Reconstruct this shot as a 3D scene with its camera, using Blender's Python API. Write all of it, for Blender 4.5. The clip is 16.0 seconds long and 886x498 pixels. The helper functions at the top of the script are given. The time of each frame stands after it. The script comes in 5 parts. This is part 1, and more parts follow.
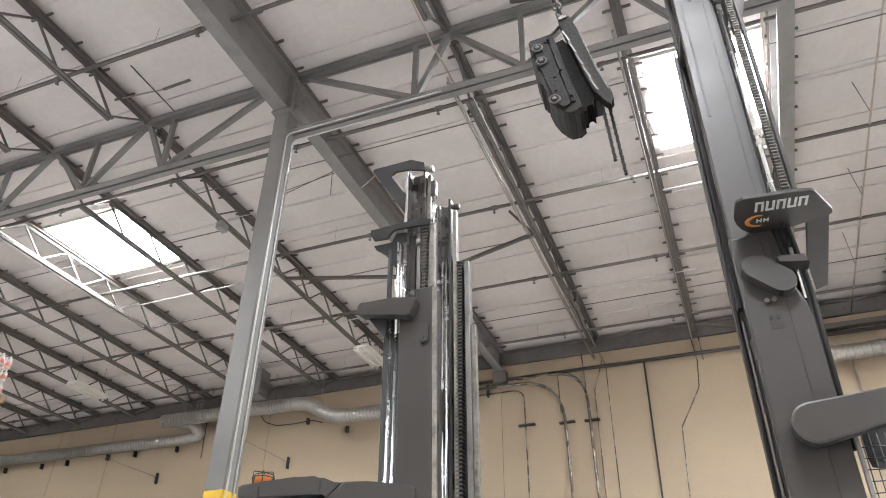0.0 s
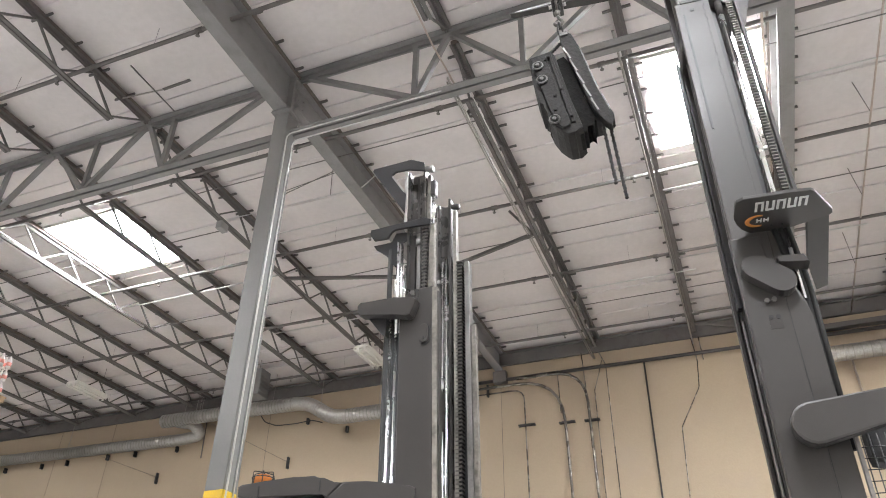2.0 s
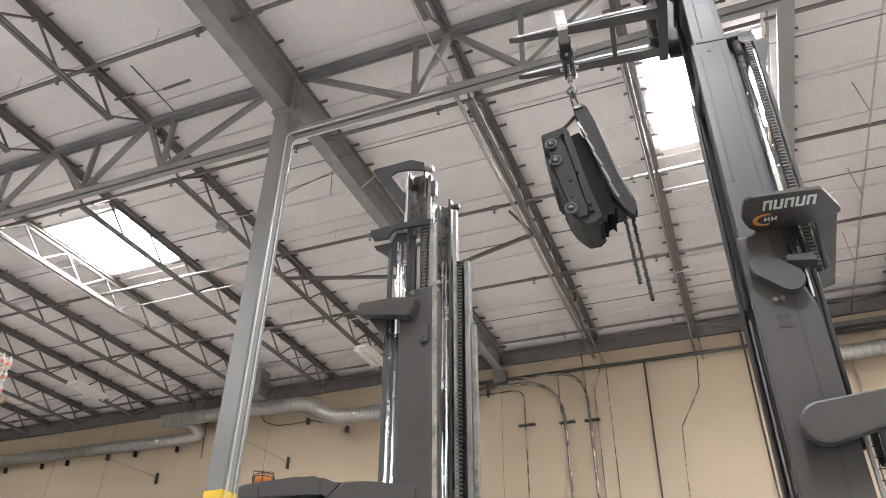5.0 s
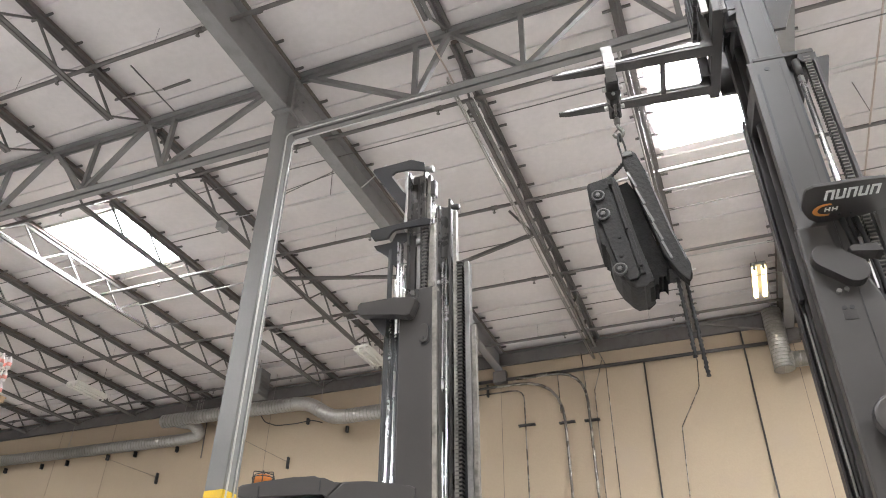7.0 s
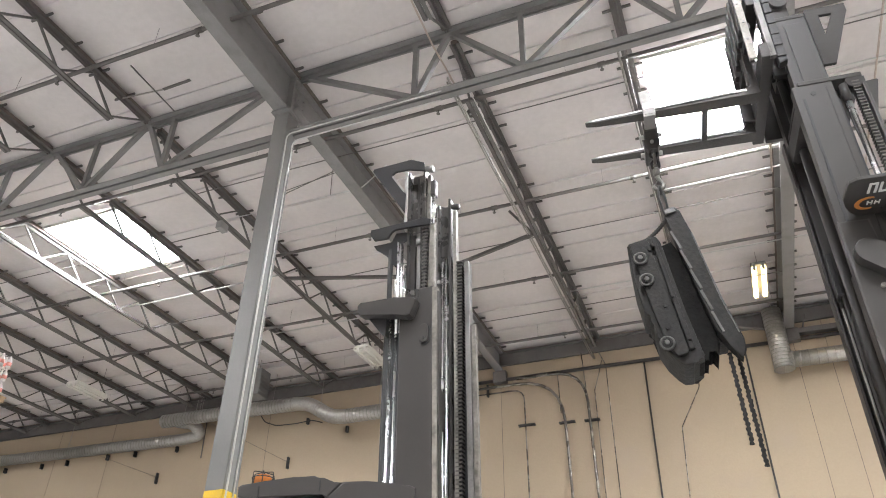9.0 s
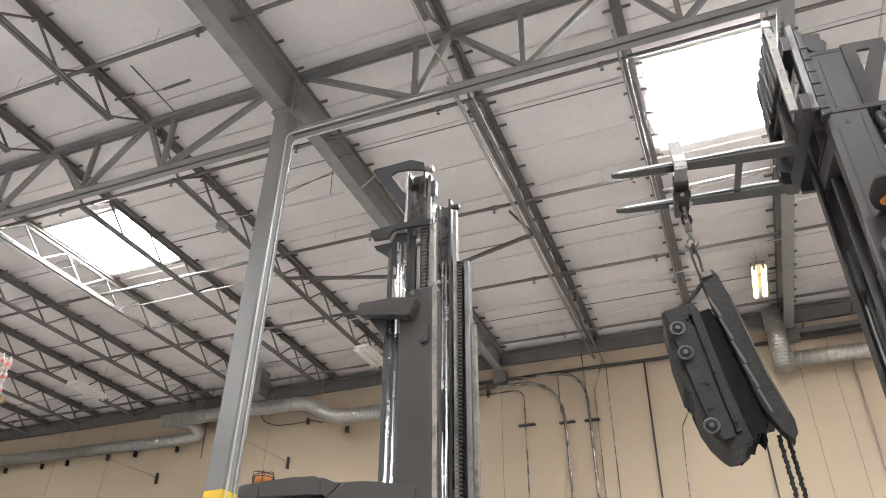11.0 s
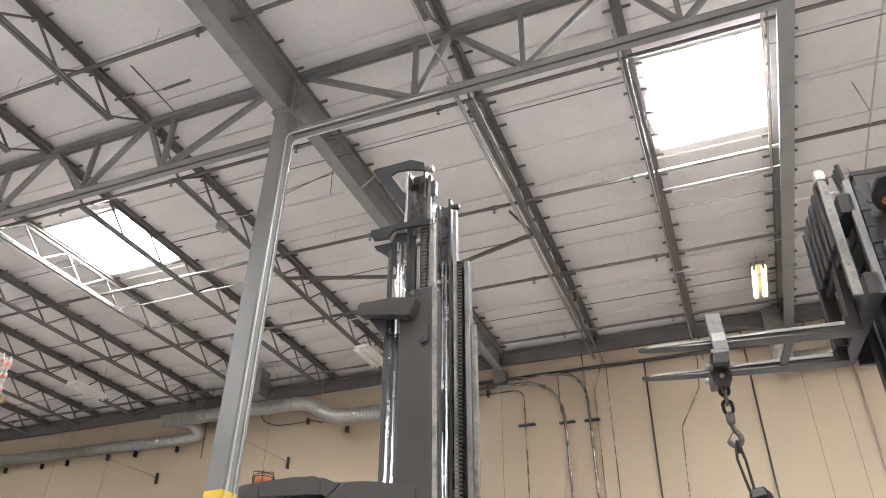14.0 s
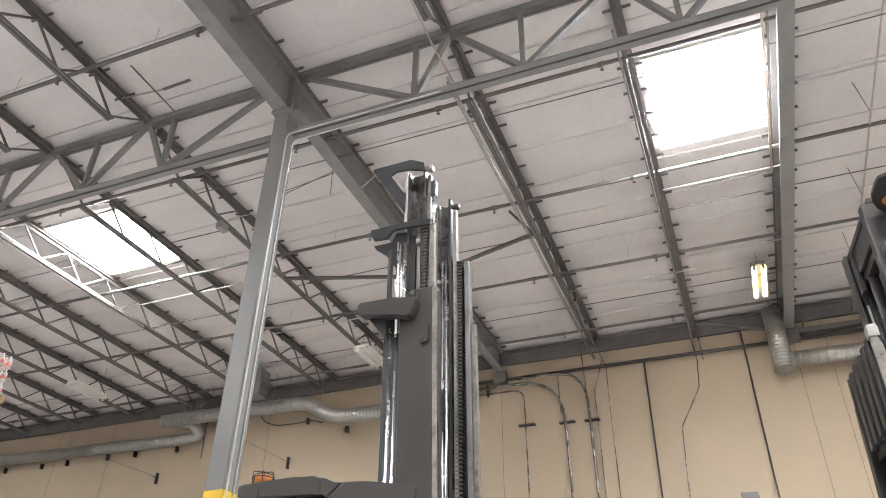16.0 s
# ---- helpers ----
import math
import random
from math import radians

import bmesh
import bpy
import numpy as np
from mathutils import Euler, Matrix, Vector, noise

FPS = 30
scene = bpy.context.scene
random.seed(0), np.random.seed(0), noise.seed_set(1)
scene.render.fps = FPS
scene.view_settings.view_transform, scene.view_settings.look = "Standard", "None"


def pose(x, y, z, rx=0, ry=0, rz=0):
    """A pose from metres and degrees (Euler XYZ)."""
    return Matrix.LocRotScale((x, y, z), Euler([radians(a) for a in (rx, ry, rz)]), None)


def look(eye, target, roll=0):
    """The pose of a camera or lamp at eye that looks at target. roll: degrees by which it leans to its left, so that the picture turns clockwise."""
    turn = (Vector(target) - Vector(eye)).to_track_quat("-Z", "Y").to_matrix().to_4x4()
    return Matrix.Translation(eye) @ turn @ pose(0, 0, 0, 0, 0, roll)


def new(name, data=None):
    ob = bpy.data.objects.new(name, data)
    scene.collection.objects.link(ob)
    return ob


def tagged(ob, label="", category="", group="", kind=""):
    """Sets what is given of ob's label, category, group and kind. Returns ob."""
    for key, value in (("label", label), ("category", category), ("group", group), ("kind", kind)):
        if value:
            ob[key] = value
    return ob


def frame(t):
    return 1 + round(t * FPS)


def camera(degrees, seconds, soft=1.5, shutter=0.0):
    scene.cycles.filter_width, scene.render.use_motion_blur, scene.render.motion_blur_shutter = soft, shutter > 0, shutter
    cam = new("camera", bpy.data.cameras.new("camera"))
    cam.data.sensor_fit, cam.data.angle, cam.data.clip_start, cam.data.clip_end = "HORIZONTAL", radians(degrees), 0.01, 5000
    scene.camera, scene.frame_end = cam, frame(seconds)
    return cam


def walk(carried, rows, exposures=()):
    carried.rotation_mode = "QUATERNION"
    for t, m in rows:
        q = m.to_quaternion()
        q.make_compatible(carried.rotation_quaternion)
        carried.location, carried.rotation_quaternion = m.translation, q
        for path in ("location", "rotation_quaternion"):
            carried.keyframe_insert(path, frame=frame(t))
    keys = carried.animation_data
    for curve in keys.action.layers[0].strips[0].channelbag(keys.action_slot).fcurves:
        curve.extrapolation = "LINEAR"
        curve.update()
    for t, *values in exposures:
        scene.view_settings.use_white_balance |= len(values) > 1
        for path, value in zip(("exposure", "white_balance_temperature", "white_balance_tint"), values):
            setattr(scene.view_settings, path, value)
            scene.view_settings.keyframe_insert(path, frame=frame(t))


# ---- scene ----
cam = camera(61.99, 16.0, soft=1.0)
EYE = (0.0, 0.0, 1.6)
AIM = (-0.31352, 0.77293, 2.15161)
VIEW = look(EYE, AIM, 0.908)
walk(cam, [(0.0, VIEW), (16.0, VIEW)])

# ---------------------------------------------------------------- light
world = bpy.data.worlds.new("world")
world.use_nodes = True
world.node_tree.nodes["Background"].inputs[0].default_value = (0.55, 0.65, 0.8, 1)
world.node_tree.nodes["Background"].inputs[1].default_value = 0.4
scene.world = world
scene.view_settings.exposure = 0.58
SKYLIGHT_STRENGTH = 60.0

# ---------------------------------------------------------------- plan
DECK = 11.4                     # underside of the roof deck
WALL_Y = 19.6                   # north wall
ROOM = (-36.0, 14.0, -9.0)      # west, east, south
GIRDER_Y = 7.65
COLUMN_X = -6.01
COLUMN_Y = 7.61
JOISTS = (-26.3, -23.85, -21.4, -18.9, -16.45, -14.0, -11.55, -9.12, -3.03, -0.38, 4.5, 7.0)
BEAMS = (COLUMN_X, 1.985)
PIPE_YS = (5.83, 8.8, 11.95, 15.02, 18.13)


# ---------------------------------------------------------------- materials
def material(name, colour, rough=0.6, metal=0.0, spread=0.12, scale=6.0, bump=0.15, fine=90.0, stain=None, stain_amount=0.35, spec=0.5):
    m = bpy.data.materials.new(name)
    m.use_nodes = True
    nt = m.node_tree
    n, l = nt.nodes, nt.links
    p = n["Principled BSDF"]
    p.inputs["Metallic"].default_value = metal
    p.inputs["Specular IOR Level"].default_value = spec
    co = n.new("ShaderNodeTexCoord")
    info = n.new("ShaderNodeObjectInfo")
    shift = n.new("ShaderNodeVectorMath")
    shift.operation = "MULTIPLY_ADD"
    comb = n.new("ShaderNodeCombineXYZ")
    for i in range(3):
        l.new(info.outputs["Random"], comb.inputs[i])
    l.new(comb.outputs[0], shift.inputs[0])
    shift.inputs[1].default_value = (37.0, 19.0, 53.0)
    l.new(co.outputs["Object"], shift.inputs[2])
    big = n.new("ShaderNodeTexNoise")
    big.inputs["Scale"].default_value = scale
    big.inputs["Detail"].default_value = 6
    big.inputs["Roughness"].default_value = 0.62
    small = n.new("ShaderNodeTexNoise")
    small.inputs["Scale"].default_value = fine
    small.inputs["Detail"].default_value = 3
    for t in (big, small):
        l.new(shift.outputs[0], t.inputs["Vector"])
    ramp = n.new("ShaderNodeMapRange")
    ramp.inputs[1].default_value, ramp.inputs[2].default_value = 0.3, 0.7
    ramp.inputs[3].default_value, ramp.inputs[4].default_value = 1 - spread, 1 + spread
    l.new(big.outputs["Fac"], ramp.inputs[0])
    grain = n.new("ShaderNodeMapRange")
    grain.inputs[1].default_value, grain.inputs[2].default_value = 0.3, 0.7
    grain.inputs[3].default_value, grain.inputs[4].default_value = 1 - spread * 0.5, 1 + spread * 0.5
    l.new(small.outputs["Fac"], grain.inputs[0])
    mul = n.new("ShaderNodeMath")
    mul.operation = "MULTIPLY"
    l.new(ramp.outputs[0], mul.inputs[0])
    l.new(grain.outputs[0], mul.inputs[1])
    scaled = n.new("ShaderNodeVectorMath")
    scaled.operation = "SCALE"
    scaled.inputs[0].default_value = colour
    l.new(mul.outputs[0], scaled.inputs["Scale"])
    out = scaled.outputs[0]
    if stain:
        patch = n.new("ShaderNodeTexNoise")
        patch.inputs["Scale"].default_value = scale * 2.3
        patch.inputs["Detail"].default_value = 8
        l.new(shift.outputs[0], patch.inputs["Vector"])
        pr = n.new("ShaderNodeMapRange")
        pr.inputs[1].default_value, pr.inputs[2].default_value = 0.55, 0.72
        pr.inputs[3].default_value, pr.inputs[4].default_value = 0, stain_amount
        l.new(patch.outputs["Fac"], pr.inputs[0])
        mix = n.new("ShaderNodeMix")
        mix.data_type = "RGBA"
        l.new(pr.outputs[0], mix.inputs[0])
        l.new(out, mix.inputs[6])
        mix.inputs[7].default_value = (*stain, 1)
        out = mix.outputs[2]
    l.new(out, p.inputs["Base Color"])
    rr = n.new("ShaderNodeMapRange")
    rr.inputs[1].default_value, rr.inputs[2].default_value = 0.3, 0.7
    rr.inputs[3].default_value, rr.inputs[4].default_value = max(0.03, rough - 0.1), min(1, rough + 0.1)
    l.new(big.outputs["Fac"], rr.inputs[0])
    l.new(rr.outputs[0], p.inputs["Roughness"])
    if bump:
        b = n.new("ShaderNodeBump")
        b.inputs["Strength"].default_value = bump
        b.inputs["Distance"].default_value = 0.01
        l.new(small.outputs["Fac"], b.inputs["Height"])
        l.new(b.outputs[0], p.inputs["Normal"])
    return m


def glowing(name, colour, strength):
    m = bpy.data.materials.new(name)
    m.use_nodes = True
    p = m.node_tree.nodes["Principled BSDF"]
    p.inputs["Base Color"].default_value = (*colour, 1)
    p.inputs["Emission Color"].default_value = (*colour, 1)
    p.inputs["Emission Strength"].default_value = strength
    return m


DECKING = material("roof_insulation", (0.64, 0.6, 0.585), 0.55, 0, 0.06, 0.7, 0.5, 9.0, (0.56, 0.53, 0.5), 0.3)
STEEL = material("grey_steel_paint", (0.21, 0.205, 0.2), 0.5, 0, 0.14, 1.5, 0.1, 60, (0.13, 0.12, 0.115), 0.4)
JOIST = material("joist_steel", (0.125, 0.115, 0.109), 0.55, 0, 0.16, 2.5, 0.1, 60, (0.085, 0.066, 0.058), 0.4)
COLUMN = material("column_paint", (0.2, 0.195, 0.19), 0.42, 0, 0.08, 1.2, 0.08, 70, (0.2, 0.19, 0.18), 0.3)
YELLOW = material("yellow_paint", (0.72, 0.47, 0.03), 0.45, 0, 0.1, 3)
# pinker random patches put the uneven tint of the light into the paint
WALL = material("beige_wall_paint", (0.42, 0.335, 0.236), 0.7, 0, 0.05, 0.35, 0.25, 25, (0.405, 0.325, 0.245), 0.6)
PLAIN_WALL = material("far_wall_paint", (0.62, 0.6, 0.57), 0.8, 0, 0.06, 0.4)
CONCRETE = material("concrete_floor", (0.46, 0.455, 0.445), 0.45, 0, 0.15, 0.8, 0.1, 30)
WOOD = material("timber_nailer", (0.15, 0.125, 0.108), 0.8, 0, 0.2, 5, 0.2, 40)
PIPE = material("painted_pipe", (0.135, 0.122, 0.115), 0.45, 0.2, 0.12, 4)
GALV = material("galvanised_steel", (0.37, 0.355, 0.325), 0.4, 0.7, 0.2, 6, 0.08, 30, (0.24, 0.225, 0.2), 0.5)
DUCT_SEAM = material("duct_seam_steel", (0.3, 0.288, 0.262), 0.45, 0.6, 0.15, 6)
BRIGHT = material("bright_conduit", (0.6, 0.59, 0.57), 0.42, 0.5, 0.08, 4)
COPPER = material("copper_pipe", (0.5, 0.42, 0.36), 0.4, 0.4, 0.15, 6)
TRUCK_GREY = material("truck_grey_paint", (0.043, 0.0395, 0.037), 0.42, 0.0, 0.12, 3.0, 0.05, 260, (0.037, 0.033, 0.031), 0.45)
TRUCK_DARK = material("dark_mast_steel", (0.042, 0.039, 0.037), 0.4, 0.3, 0.15, 5.0, 0.1, 120, (0.03, 0.028, 0.026), 0.5)
RAIL = material("mast_rail_steel", (0.2, 0.192, 0.183), 0.45, 0.3, 0.2, 4.0, 0.06, 90, (0.06, 0.055, 0.05), 0.5)
WORN = material("worn_beige_steel", (0.24, 0.225, 0.2), 0.4, 0.35, 0.3, 9.0, 0.1, 60, (0.09, 0.08, 0.068), 0.6)
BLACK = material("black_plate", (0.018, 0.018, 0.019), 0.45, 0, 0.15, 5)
RUBBER = material("black_rubber", (0.02, 0.02, 0.02), 0.7, 0, 0.2, 10)
CHROME = material("chrome_rod", (0.8, 0.8, 0.79), 0.24, 1.0, 0.04, 5, 0.0)
FORK = material("worn_fork_steel", (0.05, 0.047, 0.044), 0.42, 0.45, 0.2, 7, 0.15, 80, (0.08, 0.07, 0.06), 0.55)
MAST_GLOSS = material("oiled_mast_steel", (0.085, 0.081, 0.077), 0.3, 0.6, 0.1, 8, 0.03, 90, (0.06, 0.056, 0.052), 0.15)
GREASY = material("greasy_black_iron", (0.022, 0.021, 0.02), 0.68, 0.0, 0.35, 7, 0.4, 55, (0.032, 0.027, 0.022), 0.5, 0.28)
# darker copy of the greasy iron: the recess's shade is in its colour
SHADED_IRON = material("shaded_iron", (0.011, 0.0105, 0.01), 0.85, 0, 0.35, 9, 0.5, 45, (0.02, 0.017, 0.014), 0.5, 0.15)
ROLLER = material("roller_steel", (0.1, 0.097, 0.093), 0.45, 0.6, 0.15, 12)
CHAIN = material("oily_chain", (0.13, 0.123, 0.112), 0.42, 0.6, 0.25, 20)
SILVER = material("bare_steel", (0.42, 0.41, 0.39), 0.42, 0.7, 0.12, 8, 0.1, 60)
WHITE = material("white_enamel", (0.75, 0.73, 0.68), 0.5, 0, 0.05, 4)
MARK_WHITE = material("white_marking", (0.62, 0.62, 0.6), 0.5, 0, 0.08, 20)
MARK_ORANGE = material("orange_marking", (0.62, 0.24, 0.06), 0.5, 0, 0.08, 20)
AMBER = material("amber_lens", (0.55, 0.19, 0.05), 0.2, 0, 0.1, 10)
GREY_BOX = material("grey_enclosure", (0.28, 0.275, 0.265), 0.5, 0, 0.08, 3)
HEATER = material("dull_grey_casing", (0.16, 0.155, 0.15), 0.6, 0, 0.1, 3)
RACK_BLUE = material("rack_paint", (0.12, 0.13, 0.16), 0.5, 0, 0.1, 4)
BOTTLE = material("clear_bottle_plastic", (0.75, 0.72, 0.7), 0.12, 0, 0.08, 10)
PINK = material("pink_label", (0.68, 0.3, 0.25), 0.5, 0, 0.1, 10)
PALLET = material("pallet_wood", (0.4, 0.29, 0.18), 0.8, 0, 0.2, 6)
DAYLIGHT = glowing("skylight_diffuser", (0.955, 0.965, 1.0), SKYLIGHT_STRENGTH)
TUBE = glowing("lit_tube", (1.0, 0.8, 0.4), 4.5)
WALL_PIPE = material("weathered_conduit", (0.2, 0.183, 0.163), 0.27, 0.7, 0.18, 3)
DARK_PIPE = material("dark_painted_pipe", (0.045, 0.04, 0.037), 0.45, 0.1, 0.2, 4)


# ---------------------------------------------------------------- mesh helpers
def box(bm, x0, x1, y0, y1, z0, z1, bevel=0.0):
    m = Matrix.LocRotScale(((x0 + x1) / 2, (y0 + y1) / 2, (z0 + z1) / 2), None, (x1 - x0, y1 - y0, z1 - z0))
    r = bmesh.ops.create_cube(bm, size=1, matrix=m)
    if bevel:
        vs = set(r["verts"])
        es = [e for e in bm.edges if e.verts[0] in vs and e.verts[1] in vs]
        bmesh.ops.bevel(bm, geom=es, offset=bevel, segments=2, affect="EDGES", profile=0.6)
    return bm


def frame_along(a, b):
    d = (b - a).normalized()
    side = d.cross(Vector((0, 0, 1)))
    if side.length < 1e-4:
        side = Vector((1, 0, 0))
    side.normalize()
    return d, side, side.cross(d)


def bar(bm, a, b, w, h):
    """A square bar from a to b, w wide and h high."""
    a, b = Vector(a), Vector(b)
    d, s, u = frame_along(a, b)
    vs = [bm.verts.new(e + s * i * w / 2 + u * j * h / 2) for e in (a, b) for i, j in ((-1, -1), (1, -1), (1, 1), (-1, 1))]
    for q in ((0, 1, 2, 3), (7, 6, 5, 4), (0, 4, 5, 1), (1, 5, 6, 2), (2, 6, 7, 3), (3, 7, 4, 0)):
        bm.faces.new([vs[i] for i in q])
    return bm


def tube(bm, pts, r, seg=10, caps=True):
    """A round tube through the points."""
    pts = [Vector(p) for p in pts]
    rings = []
    for i, p in enumerate(pts):
        d = ((pts[min(i + 1, len(pts) - 1)] - p).normalized() + (p - pts[max(i - 1, 0)]).normalized()).normalized()
        s = d.cross(Vector((0.13, 0.21, 1)) if abs(d.z) < 0.9 else Vector((0.1, 1, 0.07))).normalized()
        if rings:
            s = (prev - d * prev.dot(d)).normalized()
        prev = s
        u = d.cross(s)
        rr = r[i] if isinstance(r, (list, tuple)) else r
        rings.append([bm.verts.new(p + (s * math.cos(a) + u * math.sin(a)) * rr) for a in (2 * math.pi * k / seg for k in range(seg))])
    for a, b in zip(rings, rings[1:]):
        for k in range(seg):
            f = bm.faces.new((a[k], a[(k + 1) % seg], b[(k + 1) % seg], b[k]))
            f.smooth = True
    if caps:
        bm.faces.new(list(reversed(rings[0])))
        bm.faces.new(rings[-1])
    return bm


def bend(pts, radius, steps=6):
    """The points with rounded corners."""
    pts = [Vector(p) for p in pts]
    out = [pts[0]]
    for a, c, b in zip(pts, pts[1:], pts[2:]):
        u, v = (a - c), (b - c)
        r = min(radius, u.length * 0.49, v.length * 0.49)
        p, q = c + u.normalized() * r, c + v.normalized() * r
        for k in range(steps + 1):
            t = k / steps
            out.append(p * (1 - t) ** 2 + c * 2 * t * (1 - t) + q * t * t)
    out.append(pts[-1])
    return out


def outline(bm, pts, depth, axis="y", at=0.0, bevel=0.0):
    """A plate with the outline pts, depth thick along the axis from at."""
    def place(a, b, c):
        return {"y": (a, c, b), "z": (a, b, c), "x": (c, a, b)}[axis]
    front = [bm.verts.new(place(a, b, at)) for a, b in pts]
    back = [bm.verts.new(place(a, b, at + depth)) for a, b in pts]
    fs = [bm.faces.new(front), bm.faces.new(list(reversed(back)))]
    n = len(pts)
    for i in range(n):
        fs.append(bm.faces.new((front[i], back[i], back[(i + 1) % n], front[(i + 1) % n])))
    if bevel:
        es = list({e for f in fs[:2] for e in f.edges})
        bmesh.ops.bevel(bm, geom=es, offset=bevel, segments=2, affect="EDGES", profile=0.6)
    return bm


def capsule(x0, z0, x1, z1, r0, r1, steps=10):
    """The outline of a bar with round ends."""
    d = Vector((x1 - x0, z1 - z0)).normalized()
    base = math.atan2(d.y, d.x)
    pts = [(x1 + r1 * math.cos(base + a), z1 + r1 * math.sin(base + a)) for a in (-math.pi / 2 + math.pi * k / steps for k in range(steps + 1))]
    pts += [(x0 + r0 * math.cos(base + a), z0 + r0 * math.sin(base + a)) for a in (math.pi / 2 + math.pi * k / steps for k in range(steps + 1))]
    return pts


def mesh_of(bm, name, mat):
    bmesh.ops.recalc_face_normals(bm, faces=bm.faces)
    me = bpy.data.meshes.new(name)
    bm.to_mesh(me)
    bm.free()
    me.materials.append(mat)
    return me


def part(name, bm, mat, parent=None, label="", m=None):
    ob = new(name, mesh_of(bm, name, mat))
    if parent:
        ob.parent = parent
    if m:
        ob.matrix_basis = m
    if label:
        ob["label"] = label
    return ob


def piece(name, me, parent, m):
    """One more object on a mesh that others share."""
    ob = new(name, me)
    ob.parent = parent
    ob.matrix_basis = m
    return ob


def thing(name, label, category, m=None, group="", kind=""):
    ob = new(name)
    if m:
        ob.matrix_basis = m
    return tagged(ob, label, category, group, kind)


def B():
    return bmesh.new()


def span(a, b):
    """The pose that lays a unit bar (along x) from a to b, with its length as a scale."""
    a, b = Vector(a), Vector(b)
    d, s, u = frame_along(a, b)
    r = Matrix((d, -s, u)).transposed().to_4x4()
    return Matrix.Translation(a) @ r @ Matrix.Diagonal(((b - a).length, 1, 1, 1))


# ---------------------------------------------------------------- structure
WEST, EAST, SOUTH = ROOM


def build_shell():
    f = part("floor", box(B(), WEST, EAST, SOUTH, WALL_Y, -0.2, 0), CONCRETE)
    tagged(f, "grey concrete warehouse floor slab", "floor", kind="structure")
    # deck: a sheet with sagging insulation between the sub-purlins
    bm = B()
    nx, ny = 200, 176
    xs = [WEST + (EAST - WEST) * i / nx for i in range(nx + 1)]
    ys = [SOUTH + (WALL_Y - SOUTH) * j / ny for j in range(ny + 1)]
    grid = []
    for x in xs:
        row = []
        for y in ys:
            sag = 0.018 * math.sin(math.pi * ((y / 0.61) % 1.0)) + 0.03 * noise.noise((x * 0.5, y * 1.7, 0)) + 0.012 * noise.noise((x * 2.0, y * 2.5, 5))
            row.append(bm.verts.new((x, y, DECK - max(-0.02, sag))))
        grid.append(row)
    for i in range(nx):
        for j in range(ny):
            fc = bm.faces.new((grid[i][j], grid[i][j + 1], grid[i + 1][j + 1], grid[i + 1][j]))
            fc.smooth = True
    box(bm, WEST, EAST, SOUTH, WALL_Y, DECK + 0.06, DECK + 0.3)
    # taped seams of the facing, running along x
    y = SOUTH + 0.4
    k = 0
    while y < WALL_Y - 0.2:
        if k % 2 == 0:
            box(bm, WEST, EAST, y - 0.012, y + 0.012, DECK - 0.045, DECK + 0.02)
        y += 0.61
        k += 1
    c = part("ceiling", bm, DECKING)
    tagged(c, "pale foil-faced roof insulation sagging between joists", "ceiling", kind="structure")

    n = part("wall_north", box(B(), WEST, EAST, WALL_Y, WALL_Y + 0.2, 0, DECK + 0.3), WALL)
    tagged(n, "tall beige painted concrete warehouse wall", "wall", kind="structure")
    for name, a in (("wall_west", (WEST - 0.2, WEST, SOUTH, WALL_Y)), ("wall_east", (EAST, EAST + 0.2, SOUTH, WALL_Y)), ("wall_south", (WEST, EAST, SOUTH - 0.2, SOUTH))):
        tagged(part(name, box(B(), *a, 0, DECK + 0.3), PLAIN_WALL), "plain beige painted warehouse wall", "wall", kind="structure")
    # ledger of dark steel along the wall head
    led = B()
    box(led, WEST, EAST, WALL_Y - 0.09, WALL_Y - 0.003, DECK - 0.52, DECK - 0.1)
    box(led, WEST, EAST, WALL_Y - 0.16, WALL_Y - 0.09, DECK - 0.16, DECK - 0.1)
    tagged(part("trim_ledger", led, JOIST), "dark grey steel ledger along wall head", "trim", kind="structure")
    # panel joints and hairline cracks
    for x in (-23.1, -20.6, -14.0, -6.03, 2.0, 2.78, 8.0):
        tagged(part("trim_joint", box(B(), x - 0.006, x + 0.006, WALL_Y - 0.004, WALL_Y - 0.001, 0, DECK - 0.55), WOOD), "sealed vertical joint between wall panels", "wall joint", kind="structure")


